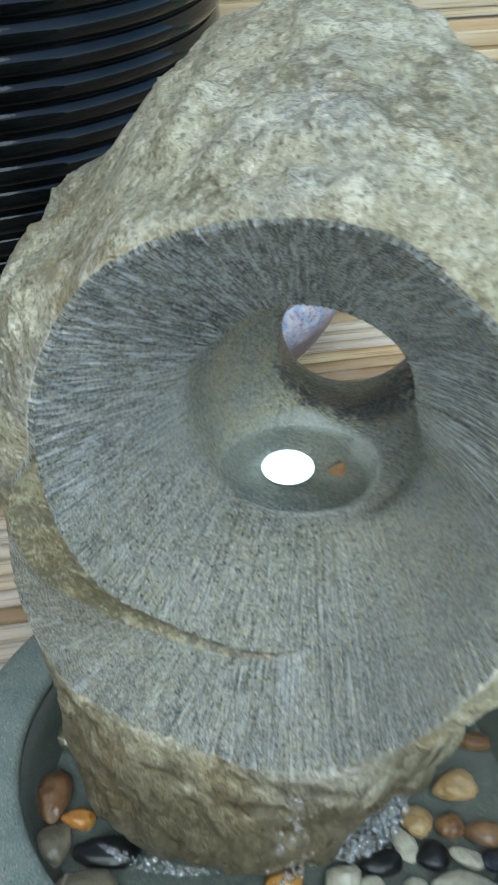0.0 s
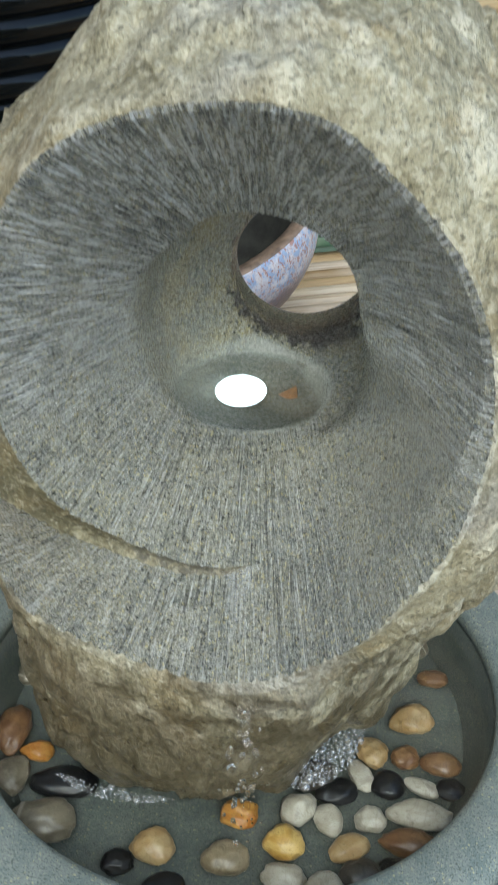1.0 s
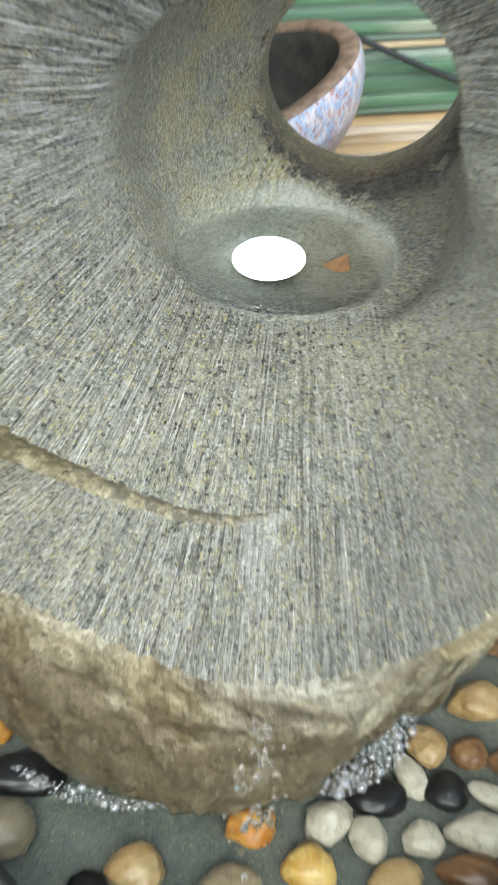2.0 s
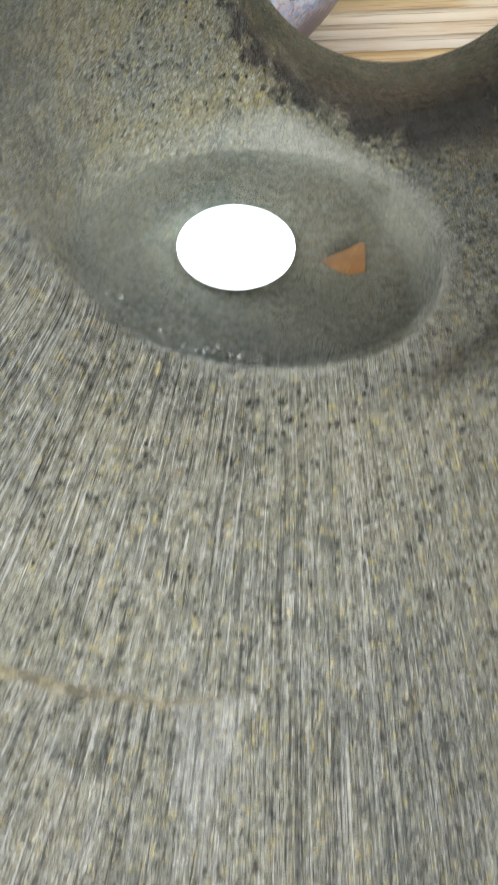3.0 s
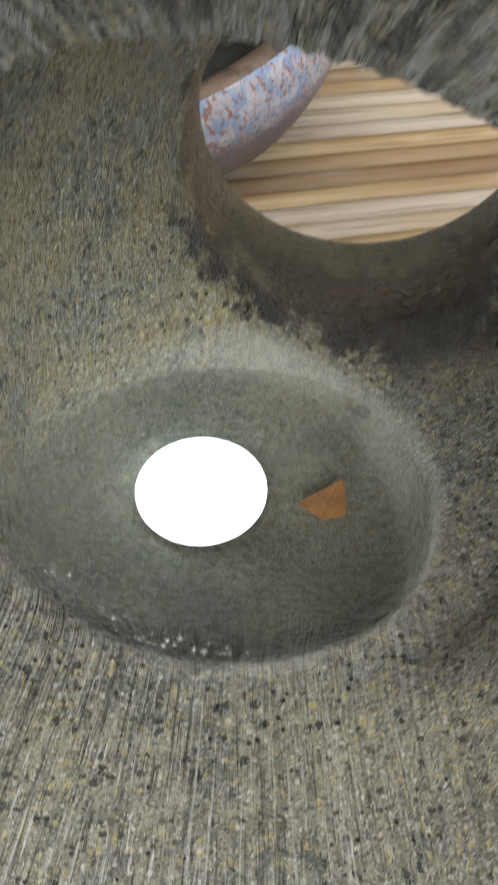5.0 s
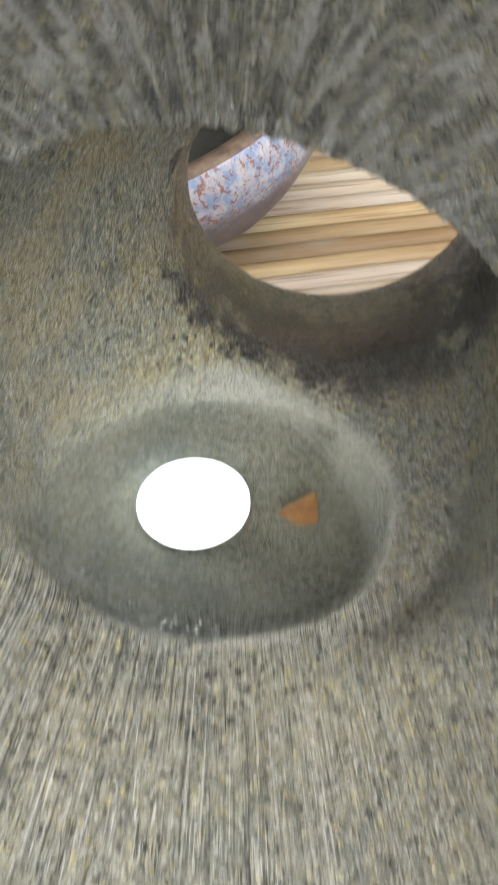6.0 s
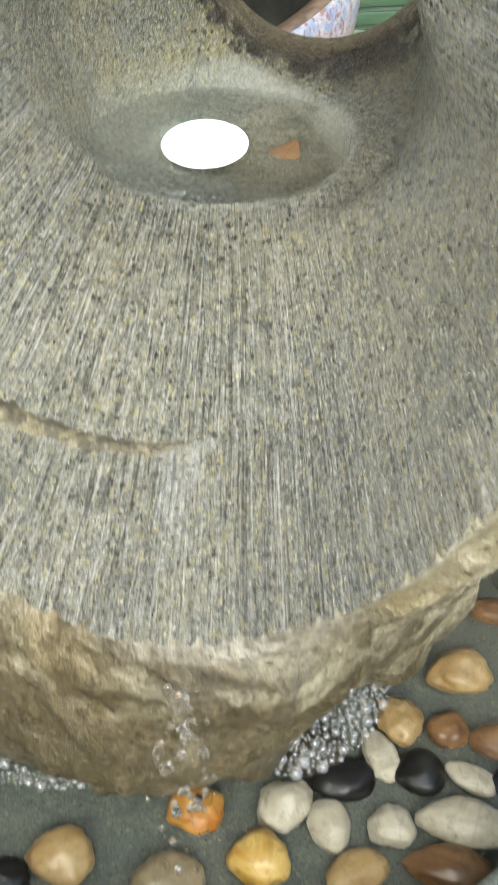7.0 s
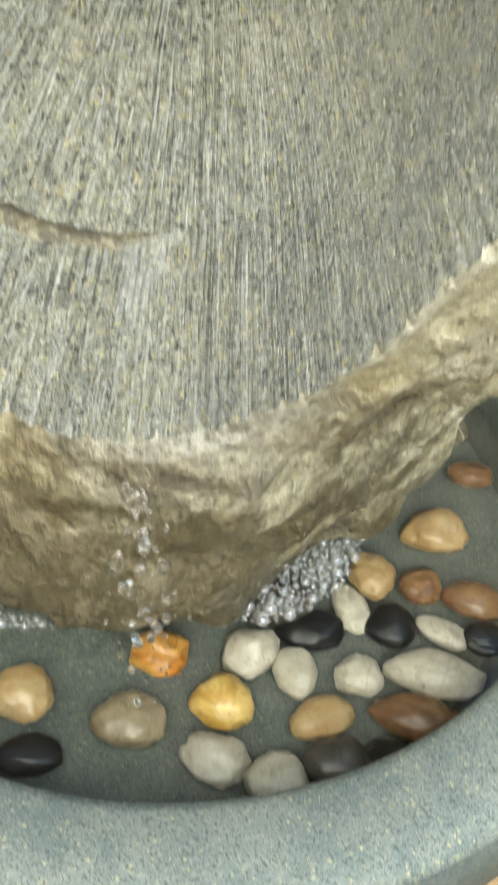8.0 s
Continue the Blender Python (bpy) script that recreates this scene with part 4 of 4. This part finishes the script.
# a thin sheet of water that runs over the end of the step and down the ledge
first_ledge = 16 + 59 + 75 + 6
grid = np.arange(NR * NT).reshape(NR, NT)[first_ledge:first_ledge + 54]
run = np.clip((0.27 - Z) / 0.03, 0, 1)
ragged = np.array([[noise.noise(Vector((x * 240, 0, z * 150))) for x, z in zip(xs, zs)] for xs, zs in zip(X[first_ledge:first_ledge + 54], Z[first_ledge:first_ledge + 54])])
X_, Z_, run_ = X[first_ledge:first_ledge + 54], Z[first_ledge:first_ledge + 54], run[first_ledge:first_ledge + 54]
inside = (np.abs(X_ - 0.031 + 0.007 * run_) < 0.0125 * (1 - 0.75 * run_) * (1 + 0.8 * ragged)) & (Z_ < 0.27 + 0.003 * ragged) & (Z_ > 0.24 + 0.006 * ragged)
quads = np.stack([grid[:-1], grid[1:], np.roll(grid[1:], -1, 1), np.roll(grid[:-1], -1, 1)], 2)[inside[:-1]]
used, inv = np.unique(quads, return_inverse=True)
swell = np.array([0.0009 + 0.0007 * noise.noise(Vector((x * 260, 0, z * 90))) for x, z in zip(X.ravel()[used], Z.ravel()[used])])
me = bpy.data.meshes.new("water_film")
me.from_pydata(np.stack([X.ravel()[used], Y.ravel()[used] - swell, Z.ravel()[used] + 0.5 * swell], 1).tolist(), [], inv.reshape(quads.shape).tolist())
film = link_mesh("water_film", me, bubble_skin("thin_water", 0.1, 0.16, 0.2))
film.visible_shadow = False
tagged(film, "thin rippled sheet of clear water running over the step", "water", kind="stuff")

g = random.Random(8)
bm = bmesh.new()
for i in range(95):
    u = 0.94 * g.random() ** 0.8
    clump = 0.003 + 0.010 * u * u
    c = Vector((0.034 + g.gauss(0, clump), 0.541 - 0.004 * math.sin(u * 3) + 0.05 * u * u + g.gauss(0, clump * 0.6), 0.205 - 0.2 * u * u - 0.002))
    r = 0.0006 + 0.0022 * g.random() ** 3
    m = Matrix.Translation(c) @ pose(0, 0, 0, g.uniform(-25, 25), g.uniform(-25, 25), 0) @ Matrix.Diagonal((1, 1, g.uniform(1.0, 2.4), 1))
    bmesh.ops.create_icosphere(bm, subdivisions=2, radius=r, matrix=m)
trickle = part("water_trickle", bm, M_DROP)
trickle.visible_shadow = False
tagged(trickle, "thin broken trickle of clear water drops falling from the lip", "water", kind="stuff")

# ---- the reeded deck, slat by slat ----
slat_mesh = reeded_slat(3.6, 0.0285, M_DECK)
for i in range(90):
    ob = new("slat", slat_mesh)
    ob.parent = deck
    ob.location = (0.0, -1.48 + 0.0285 * i, 0.0012 * math.sin(i * 12.9))
